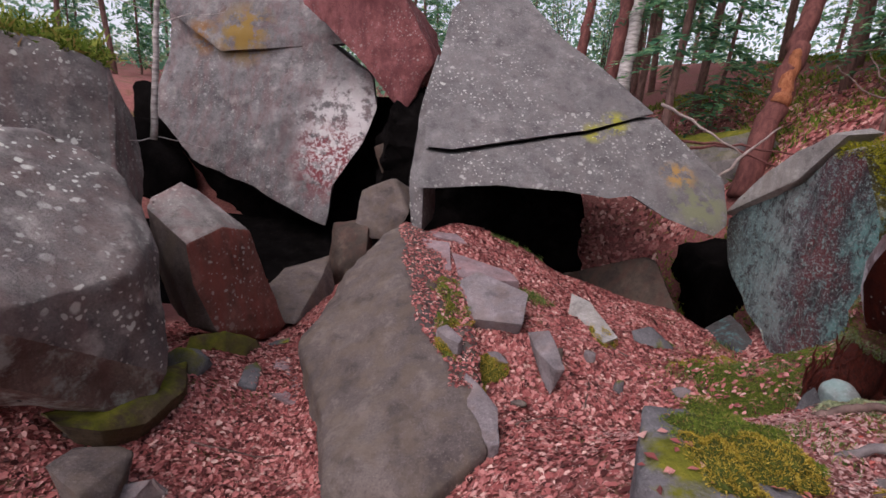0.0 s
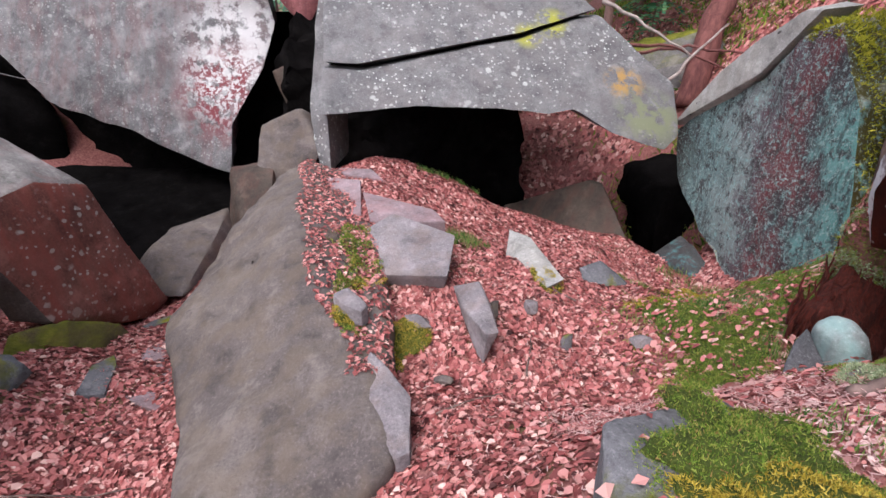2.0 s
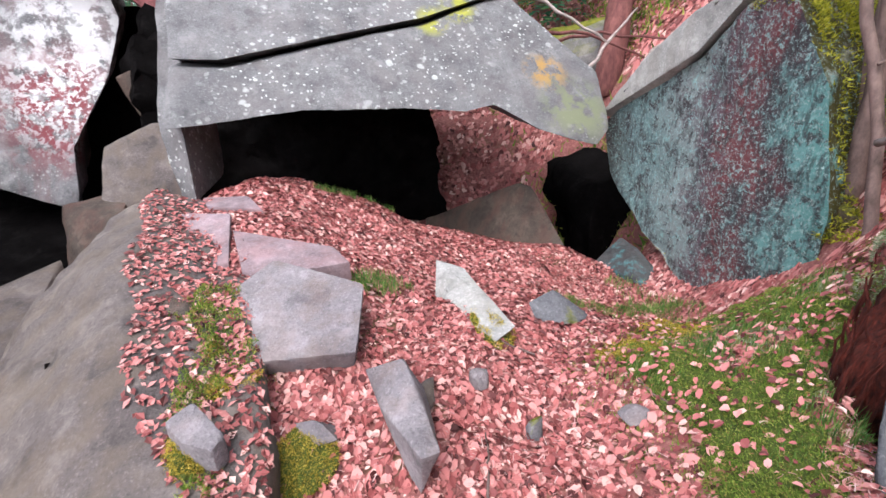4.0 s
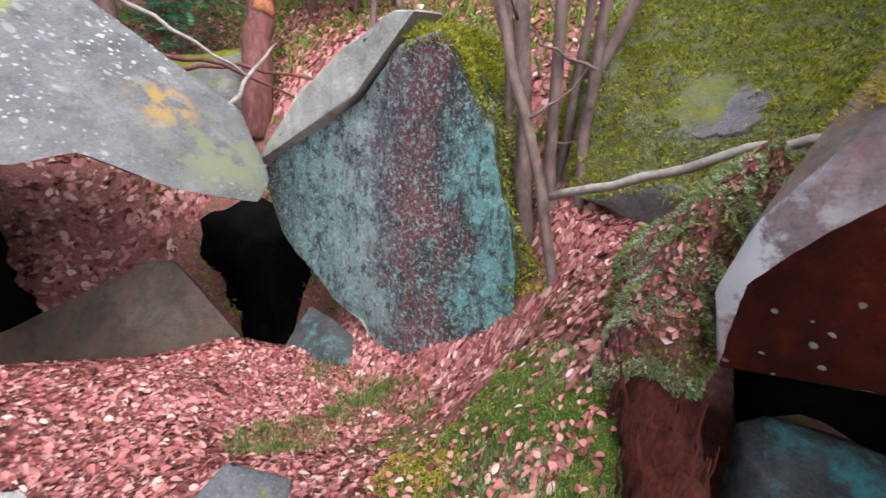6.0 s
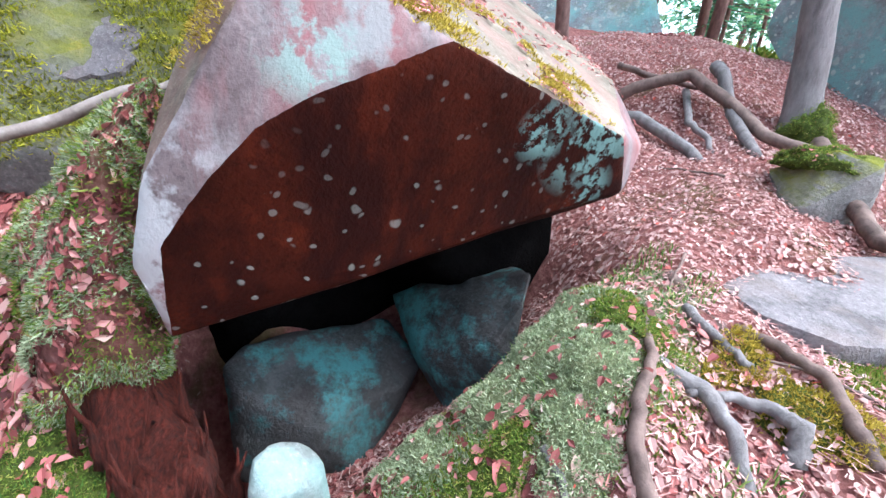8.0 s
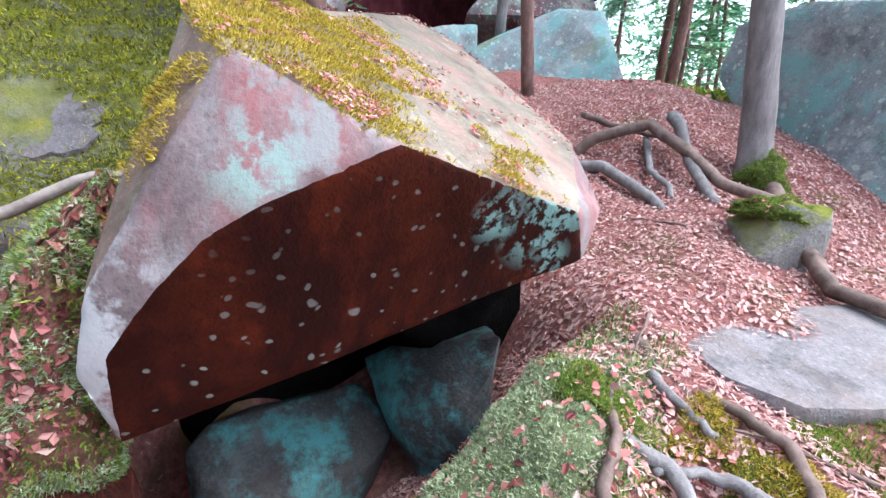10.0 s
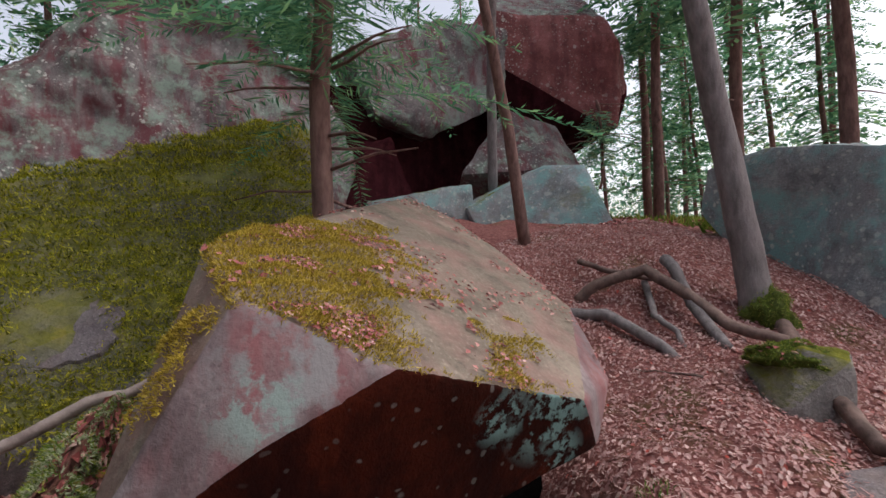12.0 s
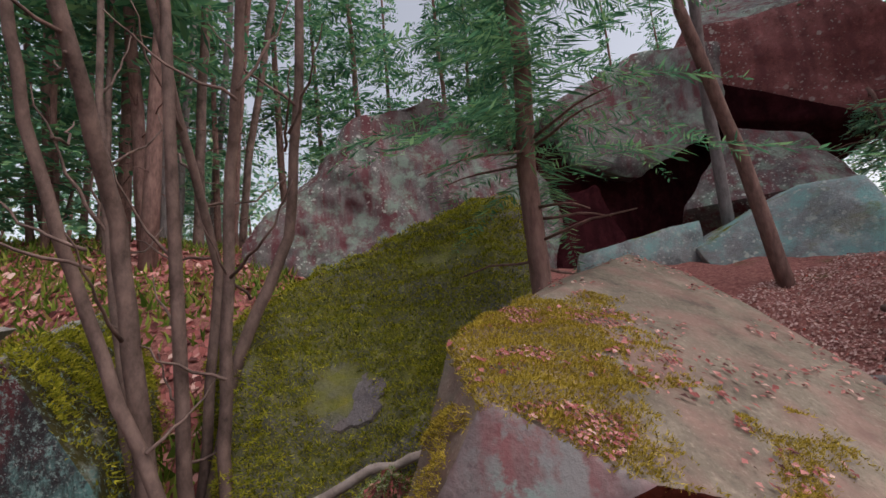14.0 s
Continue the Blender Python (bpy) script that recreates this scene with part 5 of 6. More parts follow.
undergrowth(40000, 5.0, 16.0, 4.2, 16.0, 0.14, "low green undergrowth on the wooded slope")
undergrowth(12000, 3.0, 14.0, -16.0, -4.0, 0.16, "low green undergrowth below the trees")
MOSS_SPOTS = [(2.5, 1.9, 0.25, 0.4), (2.62, 2.35, 0.2, 0.35), (2.6, 1.55, 0.18, 0.3), (3.3, 3.75, 0.35, 0.25), (2.9, 3.4, 0.35, 0.25)]
ground_tufts(42000, 0.022, "pale_moss", PALEMOSS, "pale grey-green moss on the edge of the pit")
surface_tufts(bpy.data.objects["mound_boulder"], 7000, 0.02, MOSSLEAF, "mound_moss", "bright moss round the plate on the mound",
              lambda c, nn: (nn[:, 2] > 0.3) * (np.abs(c[:, 0] - 0.08 - 0.08 * wave(c, 6, 2)) < 0.14) * (c[:, 1] > 3.7) * (c[:, 1] < 5.1))
surface_tufts(bpy.data.objects["grey_boulder"], 9000, 0.12, MOSSLEAF, "turf", "green turf on top of the grey boulder", lambda c, nn: (nn[:, 2] > 0.6) * 1.0)
surface_tufts(bpy.data.objects["lichen_boulder"], 9000, 0.03, OLIVEMOSS, "crest_moss", "dark moss on the crest of the lichened boulder", lambda c, nn: (nn[:, 1] < -0.25) * (nn[:, 0] > -0.8) * 1.0)


def surface_leaves(ob, n, size, label, keep):
    """Single dry leaves lying on a stone."""
    me = ob.data
    k = len(me.polygons)
    c, nn, ar = np.empty(3 * k), np.empty(3 * k), np.empty(k)
    me.polygons.foreach_get("center", c), me.polygons.foreach_get("normal", nn), me.polygons.foreach_get("area", ar)
    c, nn = c.reshape(-1, 3), nn.reshape(-1, 3)
    w = ar * keep(c, nn)
    pick = gen.choice(k, n, p=w / w.sum())
    up = nn[pick] + gen.normal(0, 0.2, (n, 3))
    u = np.cross(up, gen.normal(0, 1, (n, 3)))
    u /= np.linalg.norm(u, axis=1, keepdims=True)
    v = np.cross(up, u)
    s = (size * gen.uniform(0.6, 1.3, n))[:, None]
    c = c[pick] + nn[pick] * 0.012
    verts = np.concatenate([c - u * s * 0.5, c + v * s * 0.3 + up * s * 0.12, c + u * s * 0.5, c - v * s * 0.3 + up * s * 0.12], 1).reshape(-1, 3)
    i = 4 * np.arange(n)
    faces = np.concatenate([np.stack([i, i + 1, i + 2], 1), np.stack([i, i + 2, i + 3], 1)])
    return pieces(verts.tolist(), faces.tolist(), "stray_leaves", LEAF, label, "litter")


surface_leaves(block, 1500, 0.016, "reddish needles on the mossy top", lambda c, nn: (nn[:, 2] > 0.6) * (wave(c, 7, 2) > 0.6) * (c[:, 1] > 1.9))
surface_leaves(block, 700, 0.026, "dry leaves and needles on the pale boulder", lambda c, nn: (nn[:, 2] > 0.6) * (wave(c, 5, 4) > 0.4))
surface_leaves(bank, 3200, 0.04, "dry leaves caught on the bank", lambda c, nn: (nn[:, 2] > -0.2) * 1.0)
surface_leaves(bpy.data.objects["mound_boulder"], 2600, 0.05, "dry leaves on the back of the rounded boulder", lambda c, nn: (nn[:, 2] > 0.55) * (c[:, 0] > -0.38 - 0.17 * (c[:, 1] - 5.0) * (c[:, 1] > 5.0) + 0.45 * np.clip(4.6 - c[:, 1], 0, 1) + 0.05 * wave(c, 4, 1)) * (c[:, 1] > 3.3) * 1.0)
surface_leaves(bpy.data.objects["near_boulder"], 60, 0.06, "dry leaves on the near boulder", lambda c, nn: (nn[:, 2] > 0.5) * 1.0)


def far_woods():
    """The distant wood: leaf clumps standing in a wide ring, with gaps to the sky."""
    n = 64000
    a = gen.uniform(-1.9, 2.9, n)
    r = gen.uniform(32, 60, n)
    x, y = 2 + np.sin(a) * r, 3 + np.cos(a) * r
    z = heights(x, y) + gen.random(n) ** 1.8 * 18 * (0.75 + 0.25 * np.sin(a * 23) + 0.15 * np.sin(a * 61))
    d = gen.normal(0, 1, (n, 3))
    d /= np.linalg.norm(d, axis=1, keepdims=True)
    w = np.cross(d, gen.normal(0, 1, (n, 3)))
    w /= np.linalg.norm(w, axis=1, keepdims=True)
    s = gen.uniform(0.12, 0.36, n)[:, None]
    c = np.stack([x, y, z], 1)
    verts = np.concatenate([c - d * s, c + w * s * 0.5, c + d * s, c - w * s * 0.5], 1).reshape(-1, 3)
    return pieces(verts.tolist(), np.arange(4 * n).reshape(-1, 4).tolist(), "far_woods", FARLEAF, "distant wall of green woodland", "woods")


far_woods()
sapling = spruce(1.5, 0.03, 0.15, 31, 0.0, FARLEAF, size=0.2, every=0.09, step=0.05, thin=0.015, boughs=6, label="small bright green spruce sapling by the cleft")
sapling.matrix_basis = pose(7.27, -5.24, 3.27, 0, 0, 0)

rnd = random.Random(77)
for k in range(90):
    f = rnd.random()
    at = Vector((3.55, 3.32, 0.22)).lerp(Vector((2.95, 3.02, -0.05)), f) + Vector((rnd.uniform(-0.14, 0.14), rnd.uniform(-0.14, 0.14), rnd.uniform(-0.25, 0.05)))
    tip = at + Vector((rnd.uniform(-0.05, 0.05), rnd.uniform(-0.05, 0.05), rnd.uniform(0.08, 0.22)))
    limb("splinter", [at - Vector((0, 0, 0.15)), at, tip], rnd.uniform(0.008, 0.026), 0.003, stump.data.materials[0], stump, steps=2, seed=k, sides=5)
for k, (x, y, turn, ln) in enumerate([(0.9, 3.2, 20, 0.5), (1.4, 3.6, 70, 0.4), (1.9, 4.4, 140, 0.35), (2.0, 1.3, 30, 0.45), (2.2, 0.9, 160, 0.4), (1.7, 0.7, 60, 0.35), (-1.7, 3.2, 10, 0.8), (-0.6, 2.1, 45, 0.4), (2.4, 3.6, 95, 0.3), (3.2, 3.9, 35, 0.4), (2.6, 1.2, 110, 0.3), (3.2, 0.1, 15, 0.4)]):
    a = radians(turn)
    pts = [(x + math.cos(a) * ln * f, y + math.sin(a) * ln * f, float(heights(x + math.cos(a) * ln * f, y + math.sin(a) * ln * f)) + 0.025) for f in (-0.5, -0.15, 0.2, 0.5)]
    tagged(limb("twig", pts, 0.009, 0.004, STEM, None, steps=3, seed=k, sides=5, wob=0.008), "thin dry grey twig lying on the litter", "twig", "twigs on the forest floor")

# stones bedded in the mound and the litter
hull_stone("hollow_stone", [(-0.54, 4.97, -0.19), (-0.39, 5.21, -0.10), (-0.08, 4.95, -0.13), (-0.01, 4.69, -0.21), (-0.13, 4.52, -0.25), (-0.39, 4.66, -0.25), (-0.37, 5.39, -0.46), (-0.31, 4.92, -0.50)], DARKBROWN, "dark brown broken stone set in the mound", 0.04, 0.018, 301)
hull_stone("mound_wedge", [(0.90, 4.15, -0.31), (1.11, 4.10, -0.25), (1.14, 3.51, -0.36), (1.05, 3.51, -0.37), (0.94, 3.86, -0.35), (1.01, 3.98, -0.56), (1.22, 4.10, -0.48), (1.05, 3.6, -0.75), (1.1, 4.0, -0.75)], PLATE, "mauve-grey wedge of stone in the leaves", 0.04, 0.018, 302)
hull_stone("blue_plate", [(-0.45, 3.27, -0.68), (-0.34, 3.48, -0.67), (-0.05, 3.09, -0.61), (0.13, 2.98, -0.57), (-0.16, 2.97, -0.67), (-0.45, 3.27, -0.84), (-0.34, 3.48, -0.83), (-0.05, 3.09, -0.77), (0.13, 2.98, -0.73), (-0.16, 2.97, -0.83)], PLATE, "blue-grey plate on the rounded boulder", 0.04, 0.018, 303)
hull_stone("blue_plate", [(0.26, 3.51, -0.44), (0.39, 3.34, -0.46), (0.52, 3.13, -0.52), (0.50, 2.74, -0.55), (0.42, 2.72, -0.57), (0.23, 2.92, -0.59), (0.09, 3.11, -0.56), (0.26, 3.51, -0.74), (0.39, 3.34, -0.76), (0.52, 3.13, -0.82), (0.50, 2.74, -0.85), (0.42, 2.72, -0.87), (0.23, 2.92, -0.89), (0.09, 3.11, -0.86)], PLATE, "long blue-grey plate at the mound's edge", 0.04, 0.018, 304)
hull_stone("small_shard", [(-0.03, 4.01, -0.27), (0.07, 4.11, -0.27), (0.24, 3.86, -0.29), (0.19, 3.80, -0.31), (0.05, 3.88, -0.29), (-0.03, 4.01, -0.43), (0.07, 4.11, -0.43), (0.24, 3.86, -0.45), (0.19, 3.80, -0.47), (0.05, 3.88, -0.45)], PLATE, "small grey shard among moss", 0.04, 0.018, 305)
hull_stone("dark_shard", [(-2.09, 4.06, -1.08), (-2.15, 4.39, -1.05), (-2.18, 4.73, -1.18), (-2.00, 4.46, -1.11), (-1.92, 4.12, -1.15), (-2.02, 4.07, -1.11), (-2.09, 4.06, -1.22), (-2.15, 4.39, -1.19), (-2.18, 4.73, -1.32), (-2.00, 4.46, -1.25), (-1.92, 4.12, -1.29), (-2.02, 4.07, -1.25)], DARK, "dark flat shard lying in red litter", 0.04, 0.018, 306)
hull_stone("flat_stone", [(-1.82, 4.15, -1.20), (-2.08, 4.95, -1.31), (-1.99, 5.29, -1.40), (-1.52, 4.39, -1.24), (-1.41, 3.91, -1.19), (-1.66, 4.04, -1.23), (-1.82, 4.15, -1.32), (-2.08, 4.95, -1.43), (-1.99, 5.29, -1.52), (-1.52, 4.39, -1.36), (-1.41, 3.91, -1.31), (-1.66, 4.04, -1.35)], MAUVE, "flat mauve stone flush with the red litter", 0.04, 0.018, 307)
hull_stone("mound_plate", [(-0.49, 6.47, 0.06), (0.07, 6.17, 0.08), (0.11, 5.43, -0.09), (-0.32, 5.59, -0.16), (-0.49, 6.47, -0.10), (0.07, 6.17, -0.08), (0.11, 5.43, -0.25), (-0.32, 5.59, -0.32)], MAUVE, "flat mauve plate showing through leaves", 0.04, 0.018, 308)
hull_stone("mound_plate", [(0.09, 5.93, 0.02), (0.88, 5.48, -0.09), (0.98, 5.23, -0.13), (0.46, 5.18, -0.13), (0.20, 5.32, -0.13), (0.09, 5.93, -0.14), (0.88, 5.48, -0.25), (0.98, 5.23, -0.29), (0.46, 5.18, -0.29), (0.20, 5.32, -0.29)], MAUVE, "flat mauve-grey plate above the grey plate", 0.04, 0.018, 309)
hull_stone("mound_plate", [(-0.26, 6.88, 0.07), (0.19, 6.60, 0.12), (0.34, 6.22, 0.07), (-0.15, 6.39, 0.11), (-0.26, 6.88, -0.09), (0.19, 6.60, -0.04), (0.34, 6.22, -0.09), (-0.15, 6.39, -0.05)], MAUVE, "small mauve plate near the mound's crest", 0.04, 0.018, 310)
hull_stone("flat_stone", [(2.31, 2.53, -0.28), (2.58, 2.61, -0.27), (2.79, 2.53, -0.27), (2.60, 2.39, -0.27), (2.30, 2.42, -0.29), (2.31, 2.53, -0.48), (2.58, 2.61, -0.47), (2.79, 2.53, -0.47), (2.60, 2.39, -0.47), (2.30, 2.42, -0.49)], PLATE, "flat grey stone beside the pointed one", 0.04, 0.018, 311)
surface_tufts(soil, 9000, 0.03, OLIVEMOSS, "soil_moss", "dark moss on the root mound", lambda c, nn: (nn[:, 2] > 0.0) * (wave(c, 8, 2) > -0.6))


# ---------------------------------------------------------------- moss cushions and grass
def cushion(x, y, z, r, h, seed, tone, label, slope=1.0):
    """A lumpy dome of moss with fine tips all over."""
    bm = bmesh.new()
    bmesh.ops.create_icosphere(bm, subdivisions=4, radius=1.0)
    off = Vector((seed * 3.7, seed, 0))
    stretch, ground_z = 1 + 0.35 * math.sin(seed * 2.3), float(heights(x, y))
    for v in bm.verts:
        k = 1 + 0.5 * noise.noise(v.co * 1.6 + off) + 0.22 * noise.noise(v.co * 4.2 + off) + 0.08 * noise.noise(v.co * 9 + off)
        px, py = x + v.co.x * r * k * stretch, y + v.co.y * r * k / stretch
        v.co = Vector((px, py, z + slope * (float(heights(px, py)) - ground_z) + max(v.co.z, -0.5) * h * k))
    bm.normal_update()
    ob = tagged(finish("moss_cushion", bm, tone[0]), label, "moss", "moss cushions on the ground")
    tips = surface_tufts(ob, int(9000 * min(1.0, r * 4)), 0.012, tone[1], "moss_fuzz", "", lambda c, nn: (nn[:, 2] > -0.3) * 1.0)
    for key in ("category", "label", "kind"):
        if key in tips:
            del tips[key]
    tips.parent = ob
    return ob


MOSSBED = plain("moss_bed", (0.03, 0.045, 0.008), (0.11, 0.14, 0.02), 30, 0.95, 1.0, 0.03)
PALEBED = plain("pale_moss_bed", (0.1, 0.11, 0.05), (0.26, 0.28, 0.15), 30, 0.95, 1.0, 0.03)
GREENTONE, PALETONE, YELLOWTONE = (MOSSBED, MOSSLEAF), (PALEBED, PALEMOSS), (MOSSBED, YELLOWMOSS)
for k, (x, y, lift, r, h, tone) in enumerate([
        (1.32, 1.82, 0.26, 0.16, 0.11, 0), (1.5, 1.95, 0.18, 0.15, 0.1, 0), (1.42, 1.66, 0.26, 0.16, 0.12, 2), (1.62, 1.78, 0.16, 0.17, 0.1, 0), (1.24, 1.6, 0.28, 0.13, 0.09, 2), (1.75, 2.02, 0.1, 0.16, 0.09, 0),
        (2.5, 3.1, None, 0.2, 0.09, 0), (2.28, 2.92, None, 0.14, 0.08, 0), (2.72, 3.3, None, 0.2, 0.1, 0), (2.58, 3.69, None, 0.22, 0.08, 0), (3.17, 3.27, None, 0.14, 0.08, 0), (3.44, 3.95, None, 0.22, 0.1, 0), (3.3, 3.55, None, 0.16, 0.09, 0),
        (3.02, 4.1, None, 0.2, 0.07, 2), (2.56, 3.97, None, 0.16, 0.06, 2), (2.67, 1.8, None, 0.12, 0.08, 1), (2.5, 1.71, None, 0.13, 0.07, 0), (2.42, 1.97, None, 0.12, 0.07, 1), (2.62, 2.11, None, 0.13, 0.08, 1), (2.74, 2.4, None, 0.11, 0.07, 1),
        (2.42, 2.33, None, 0.1, 0.06, 0), (2.31, 2.16, None, 0.1, 0.06, 1), (1.99, 1.46, None, 0.12, 0.04, 2), (2.22, 1.44, None, 0.08, 0.04, 2), (2.64, -0.2, 0.88, 0.14, 0.1, 0), (3.06, -1.22, 0.95, 0.14, 0.3, 0),
        (0.1, 4.62, -0.3, 0.09, 0.06, 2), (0.16, 4.3, -0.36, 0.1, 0.06, 2), (0.06, 3.98, -0.42, 0.12, 0.07, 2), (0.5, 3.92, None, 0.14, 0.09, 2), (0.3, 3.72, None, 0.12, 0.09, 2), (1.85, 4.62, None, 0.14, 0.09, 2)]):
    z = float(heights(x, y)) if lift is None else lift
    small = 0.55 if lift is None else 0.75
    cushion(x, y, z, r * 1.15, h * small, k + 1, (GREENTONE, PALETONE, YELLOWTONE)[tone], ("bright green moss cushion among dry leaves", "pale grey-green lichen cushion on the edge", "yellow-green moss cushion between stones")[tone], 1.0 if lift is None else 0.0)


def grass(n, spots, length, label, lean=0.5):
    """Thin arching blades, each of three short faces."""
    per = n // len(spots)
    q = []
    for cx, cy, rx, ry in spots:
        r, a = np.sqrt(gen.random(per)), gen.uniform(0, 6.283, per)
        q.append(np.stack([cx + rx * r * np.cos(a), cy + ry * r * np.sin(a)], 1))
    q = np.concatenate(q)
    q = q[wave(np.c_[q, q[:, :1]], 6, 2) + gen.normal(0, 0.8, len(q)) > 0]
    m = len(q)
    base = np.c_[q, heights(q[:, 0], q[:, 1])]
    a = gen.uniform(0, 6.283, m)
    way = np.stack([np.cos(a), np.sin(a), np.zeros(m)], 1)
    side = np.stack([-np.sin(a), np.cos(a), np.zeros(m)], 1) * (0.0022 * gen.uniform(0.6, 1.4, m))[:, None]
    ln, bow = (length * gen.uniform(0.5, 1.3, m))[:, None], gen.uniform(0.1, 1.0, m)[:, None] * lean
    up = np.array([0, 0, 1.0])
    p1 = base + up * ln * 0.5 + way * ln * bow * 0.3
    p2 = base + up * ln * (0.95 - 0.3 * bow) + way * ln * bow
    verts = np.concatenate([base - side, base + side, p1 + side, p1 - side, p2], 1).reshape(-1, 3)
    i = 5 * np.arange(m)
    faces = np.stack([i, i + 1, i + 2, i + 3], 1).tolist() + np.stack([i + 3, i + 2, i + 4], 1).tolist()
    return pieces(verts.tolist(), faces, "grass", GRASS, label, "grass")


GRASS = islands("grass_blades", [(0.0, (0.05, 0.13, 0.03)), (0.5, (0.13, 0.25, 0.05)), (0.85, (0.28, 0.36, 0.1)), (1.0, (0.42, 0.3, 0.17))], 0.7, 0.4)
grass(15000, [(3.4, 4.0, 0.45, 0.4), (3.0, 3.7, 0.6, 0.5), (2.6, 3.9, 0.35, 0.35), (3.9, 5.1, 0.35, 0.5), (3.3, 5.4, 0.5, 0.3), (2.7, 3.2, 0.4, 0.3)], 0.085, "short green grass on the mossy bank")
grass(2600, [(1.3, 7.6, 0.5, 0.25), (1.2, 5.25, 0.25, 0.2), (4.1, 5.6, 0.3, 0.5)], 0.12, "sparse grass tufts near the cave")
grass(3500, [(2.5, 1.9, 0.3, 0.5), (2.65, 1.3, 0.25, 0.3), (1.7, 1.9, 0.35, 0.3)], 0.05, "fine dry grass on the pit's edge", 0.9)

for ob in [o for o in bpy.data.objects if o.name.startswith("moss_cushion") and o.matrix_world.translation.length < 1e-6][6:25]:
    surface_leaves(ob, 20, 0.034, "stray dry leaves lying on moss", lambda c, nn: (nn[:, 2] > 0.2) * 1.0)
scatter_leaves(300, 2.2, 3.0, 1.4, 2.9, 0.034, "leaf_litter", LEAF, "red leaves caught on the pit's edge", 0.0, 0.04)
scatter_leaves(1300, 2.3, 3.9, 3.0, 4.4, 0.04, "leaf_litter", LEAF, "beech leaves lying on the mossy bank", 0.0, 0.05)

# ---------------------------------------------------------------- roots across the path
for k, (path, r0, r1) in enumerate([([(2.44, 1.41, 0.44), (2.33, 1.45, 0.42), (2.20, 1.46, 0.37), (2.15, 1.44, 0.33)], 0.022, 0.012),
                                    ([(2.29, 1.33, 0.41), (2.14, 1.32, 0.40), (2.01, 1.33, 0.38), (1.89, 1.45, 0.33), (1.81, 1.49, 0.27)], 0.02, 0.026),
                                    ([(2.21, 1.77, 0.35), (2.15, 1.62, 0.32), (2.05, 1.57, 0.32), (1.98, 1.56, 0.31), (1.95, 1.62, 0.22)], 0.012, 0.034),
                                    ([(2.46, 1.65, 0.45), (2.31, 1.83, 0.44), (2.24, 1.99, 0.39), (2.18, 2.07, 0.32), (2.09, 2.12, 0.23)], 0.014, 0.026),
                                    ([(2.35, 2.22, 0.25), (2.27, 2.24, 0.23), (2.22, 2.26, 0.17)], 0.014, 0.01)]):
    tagged(limb("bare_root", path, r0, r1, (GREYBARK, STEM)[k % 2], None, steps=5, seed=400 + k, wob=0.006), "bare grey-brown root crossing the trodden path", "root", "roots of the path")

# ---------------------------------------------------------------- trees behind the slab and the stems
def bare_tree(name, path, r0, r1, mat, label, twigs, seed):
    """A trunk with dead side branches."""
    ob = thing(name, label, "tree", "bare trunks of the forest")
    limb("trunk", path, r0, r1, mat, ob, steps=6, seed=seed, wob=r0 * 0.2, sides=10)
    rnd = random.Random(seed)
    pts = [Vector(p) for p in path]
    for k in range(twigs):
        i = rnd.randrange(len(pts) - 1)
        a = pts[i].lerp(pts[i + 1], rnd.random())
        b = rnd.uniform(0, 6.283)
        e = Vector((math.cos(b), math.sin(b), rnd.uniform(-0.4, 0.35))) * rnd.uniform(0.4, 1.3)
        limb("dead_branch", [a, a + e * 0.5 + Vector((0, 0, 0.05)), a + e], 0.012, 0.003, mat, ob, steps=3, seed=seed * 31 + k, sides=4, wob=0.03)
    return ob


bare_tree("leaning_snag", [(6.41, 9.76, 0.6), (6.68, 9.92, 1.83), (7.12, 10.29, 2.81), (7.43, 10.55, 3.79), (7.82, 10.92, 4.80), (8.53, 11.59, 6.95)], 0.26, 0.17, REDBARK, "leaning dark red dead trunk with torn orange wood", 8, 501)
torn = limb("torn_wood", [(7.0, 10.08, 2.62), (7.12, 10.19, 2.95), (7.3, 10.32, 3.5), (7.38, 10.42, 3.75)], 0.2, 0.08, TORN, bpy.data.objects["leaning_snag"], "splintered orange wood", seed=502, wob=0.05)
bare_tree("pine_tree", [(4.3, 13.6, 1.0), (4.65, 14.09, 3.92), (4.90, 14.44, 5.24), (5.14, 14.83, 6.71), (5.65, 15.87, 10.64)], 0.26, 0.16, REDBARK, "straight red-barked pine trunk behind the slab", 6, 503)
bare_tree("birch_tree", [(4.4, 12.6, 1.0), (4.68, 13.01, 3.77), (4.89, 13.41, 5.28), (5.06, 13.69, 6.34), (5.41, 14.49, 9.35)], 0.2, 0.12, BIRCHBARK, "white birch trunk with dark bark scars", 5, 504)
bare_tree("pine_tree", [(3.9, 15.8, 2.0), (4.34, 16.48, 5.16), (4.52, 16.78, 6.29), (4.90, 17.78, 10.06)], 0.2, 0.12, REDBARK, "slim red-barked pine trunk in the wood", 6, 505)
bare_tree("young_birch", [(-5.05, 7.6, 1.2), (-4.95, 7.78, 2.90), (-4.91, 7.95, 3.94), (-4.8, 8.3, 6.5)], 0.055, 0.03, BIRCHBARK, "thin pale young birch beside the grey boulder", 5, 506)
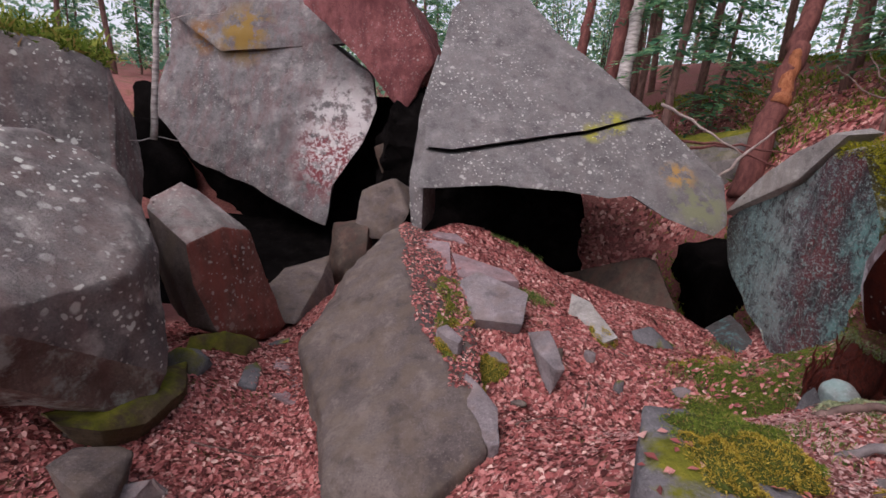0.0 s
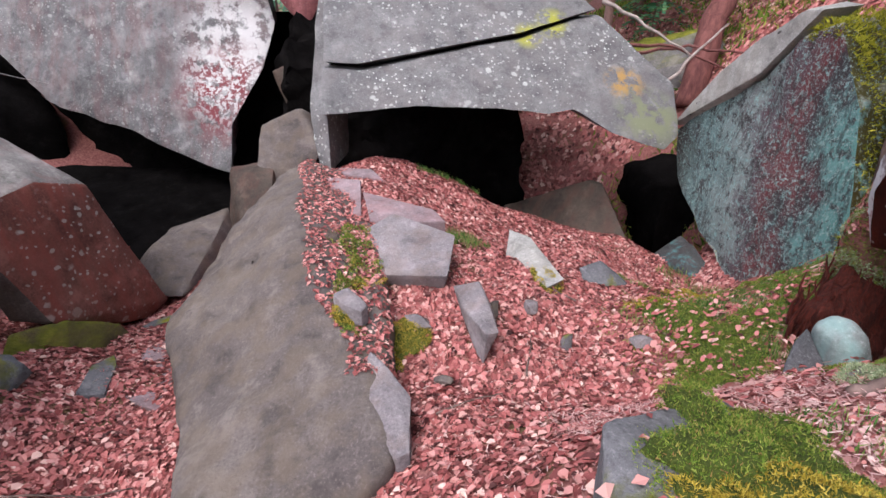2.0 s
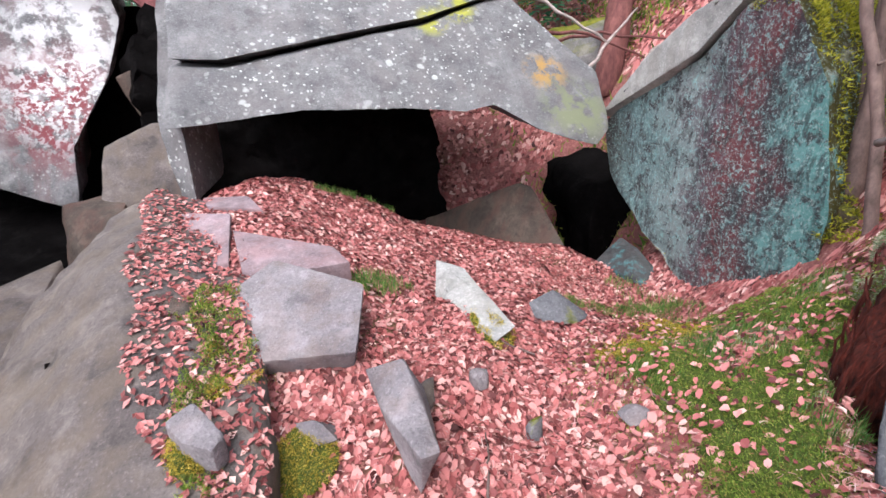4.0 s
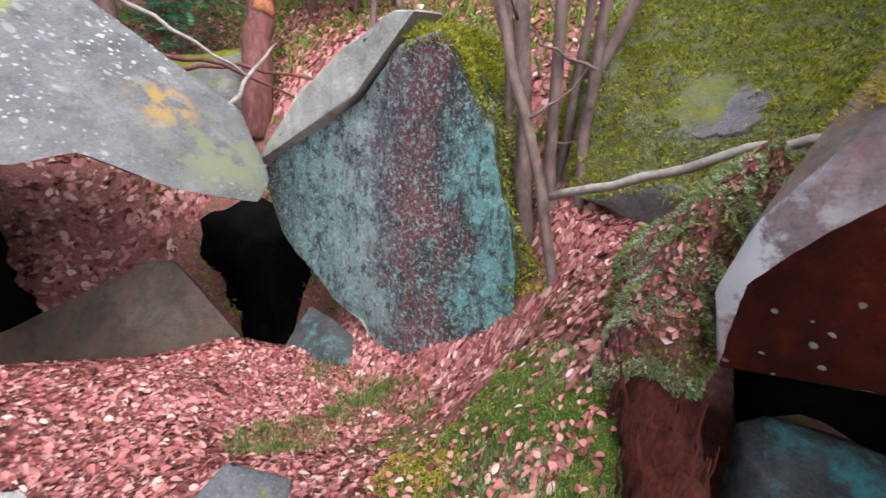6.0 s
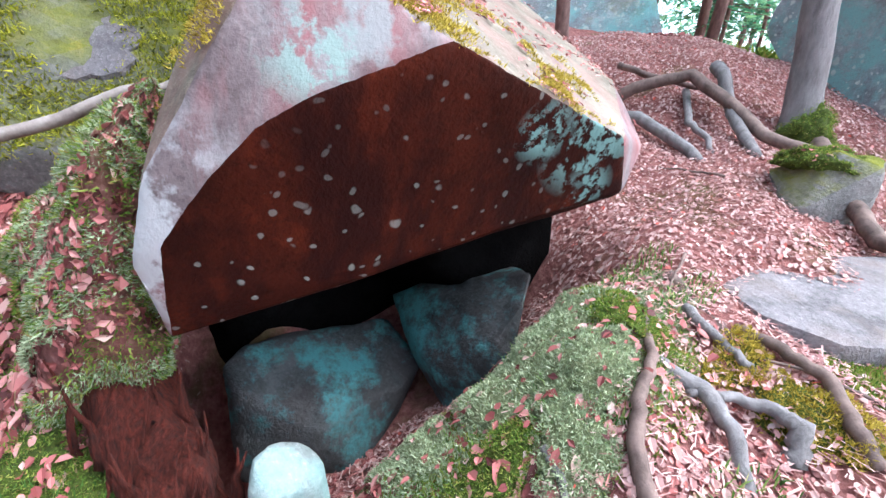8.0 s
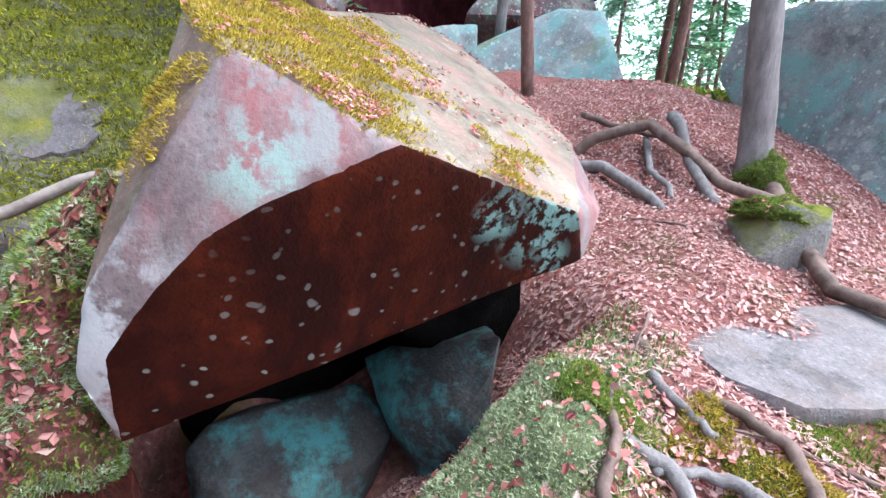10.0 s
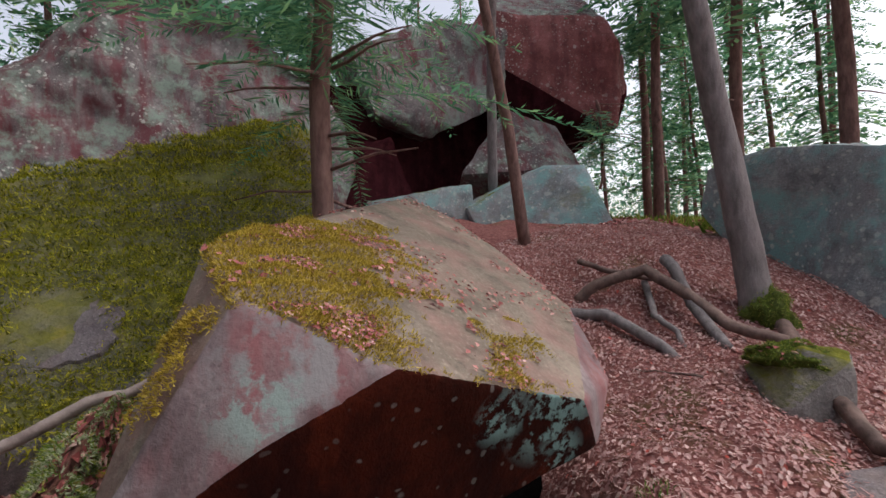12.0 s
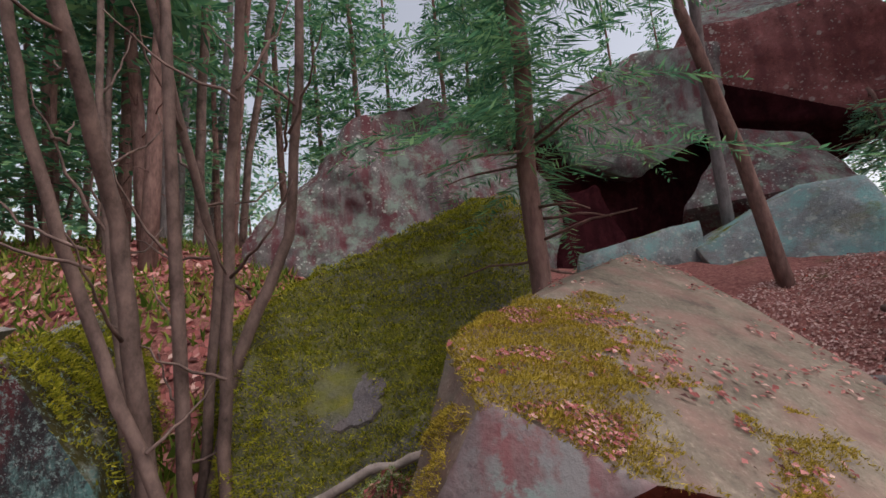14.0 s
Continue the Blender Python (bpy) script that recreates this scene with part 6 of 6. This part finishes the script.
for k, (x, y, dx, dy, r) in enumerate([(10.40, 7.87, -0.9, -0.8, 0.07), (11.51, 8.08, -0.9, -0.6, 0.11), (12.46, 7.71, -0.9, -0.4, 0.12), (10.50, 6.22, -0.9, -0.6, 0.1), (12.03, 6.04, -1.0, -0.8, 0.08), (14.74, 8.36, -1.2, -1.0, 0.12), (12.9, 6.15, -1.1, -1.3, 0.1),
                                       (16.19, 9.90, -1.2, -1.0, 0.14), (15.63, 7.74, -1.2, -1.0, 0.12), (9.2, 7.1, 0.2, 0.1, 0.05), (11.0, 9.4, -0.3, 0.2, 0.07), (13.4, 9.2, 0.0, -0.4, 0.09), (8.6, 8.4, 0.1, 0.3, 0.06), (7.6, 8.2, 0.2, -0.1, 0.05)]):
    z = float(heights(x, y))
    bare_tree("slim_tree", [(x, y, z - 0.3), (x + dx * 0.3, y + dy * 0.3, z + 2.5), (x + dx, y + dy, z + 6.5), (x + 1.3 * dx, y + 1.3 * dy, z + 9.5)], r, r * 0.6, (STEM, BARK, GREYBARK)[k % 3], ("slim grey-brown trunk with dead twigs", "reddish trunk with dead side branches", "pale grey trunk with dead twigs")[k % 3], 16, 520 + k)
for k, path in enumerate([[(4.26, 9.55, 2.43), (4.87, 9.03, 2.01), (5.51, 8.53, 1.5)], [(4.65, 9.37, 1.72), (5.56, 9.21, 1.7), (6.54, 8.65, 1.2)], [(4.9, 8.3, 1.0), (5.6, 8.6, 1.6), (6.6, 9.3, 2.1)], [(5.2, 9.9, 1.6), (5.9, 9.3, 1.7), (6.9, 8.4, 1.5)], [(5.6, 7.9, 0.9), (6.2, 8.5, 1.3), (7.2, 9.0, 1.7)]]):
    tagged(limb("fallen_stick", path, 0.035, 0.015, (DEADWOOD, REDBARK)[k % 2], None, steps=4, seed=560 + k, wob=0.03, sides=6), "dry fallen stick lying on the slope", "branch", "fallen sticks behind the slab")

# pale cap of the lichened boulder
hull_stone("capping_plate", [(4.70, 7.45, 0.56), (4.67, 7.15, 0.83), (4.60, 6.60, 1.25), (4.53, 5.97, 1.63), (4.45, 5.38, 1.87), (4.43, 5.15, 1.85), (4.46, 5.40, 1.66), (4.50, 5.79, 1.29), (4.60, 6.60, 1.02), (4.63, 6.88, 0.82),
                             (5.1, 7.45, 0.66), (5.0, 6.6, 1.35), (4.9, 5.4, 1.95), (4.85, 5.15, 1.9), (5.0, 6.6, 0.9), (5.0, 7.2, 0.5)], PALE, "pale grey plate leaning on the lichened boulder", 0.06, 0.025, 71)
surface_tufts(bpy.data.objects["lichen_boulder"], 9000, 0.03, OLIVEMOSS, "crown_moss", "olive moss on the top of the lichened boulder", lambda c, nn: (c[:, 2] > 1.35) * (nn[:, 2] > 0.15) * (c[:, 1] < 5.3))
# upper block over the grey boulder, with a dark rift below it
hull_stone("upper_boulder", [(-8.13, 13.30, 4.50), (-7.24, 13.0, 3.90), (-6.37, 12.75, 3.38), (-6.02, 12.85, 3.89), (-3.95, 13.2, 4.6), (-2.75, 12.6, 3.75), (-2.32, 12.9, 4.2), (-4.12, 13.8, 5.9), (-6.37, 13.8, 5.9), (-8.39, 14.0, 5.9), (-7.0, 16.0, 5.5), (-3.0, 16.0, 5.5), (-5.0, 15.0, 3.6)],
           WALL, "grey block above the overhanging boulder", 0.15, 0.06, 72)

# bare grey patch in the moss carpet
great = bpy.data.objects["mossy_boulder"]
near = min(great.data.polygons, key=lambda p: (p.center.y - 3.2) ** 2 + (p.center.z - 1.25) ** 2 + (0 if p.normal.x < 0 else 9))
turn = near.normal.to_track_quat("Z", "Y").to_matrix().to_4x4()
turn.translation = near.center - near.normal * 0.004
bm = bmesh.new()
rnd = random.Random(5)
rim = [(0.26 * math.cos(a) * rnd.uniform(0.6, 1.1), 0.2 * math.sin(a) * rnd.uniform(0.6, 1.15)) for a in (2 * math.pi * k / 22 for k in range(22))]
top = [bm.verts.new(turn @ Vector((u, v, 0.012 * math.sin(9 * u)))) for u, v in rim]
low = [bm.verts.new(turn @ Vector((u * 1.15, v * 1.15, -0.06))) for u, v in rim]
bm.faces.new(top)
for k in range(22):
    bm.faces.new((low[k], low[(k + 1) % 22], top[(k + 1) % 22], top[k]))
finish("bare_patch", bm, PLATE, great, "bare grey stone showing through the moss", smooth=False)
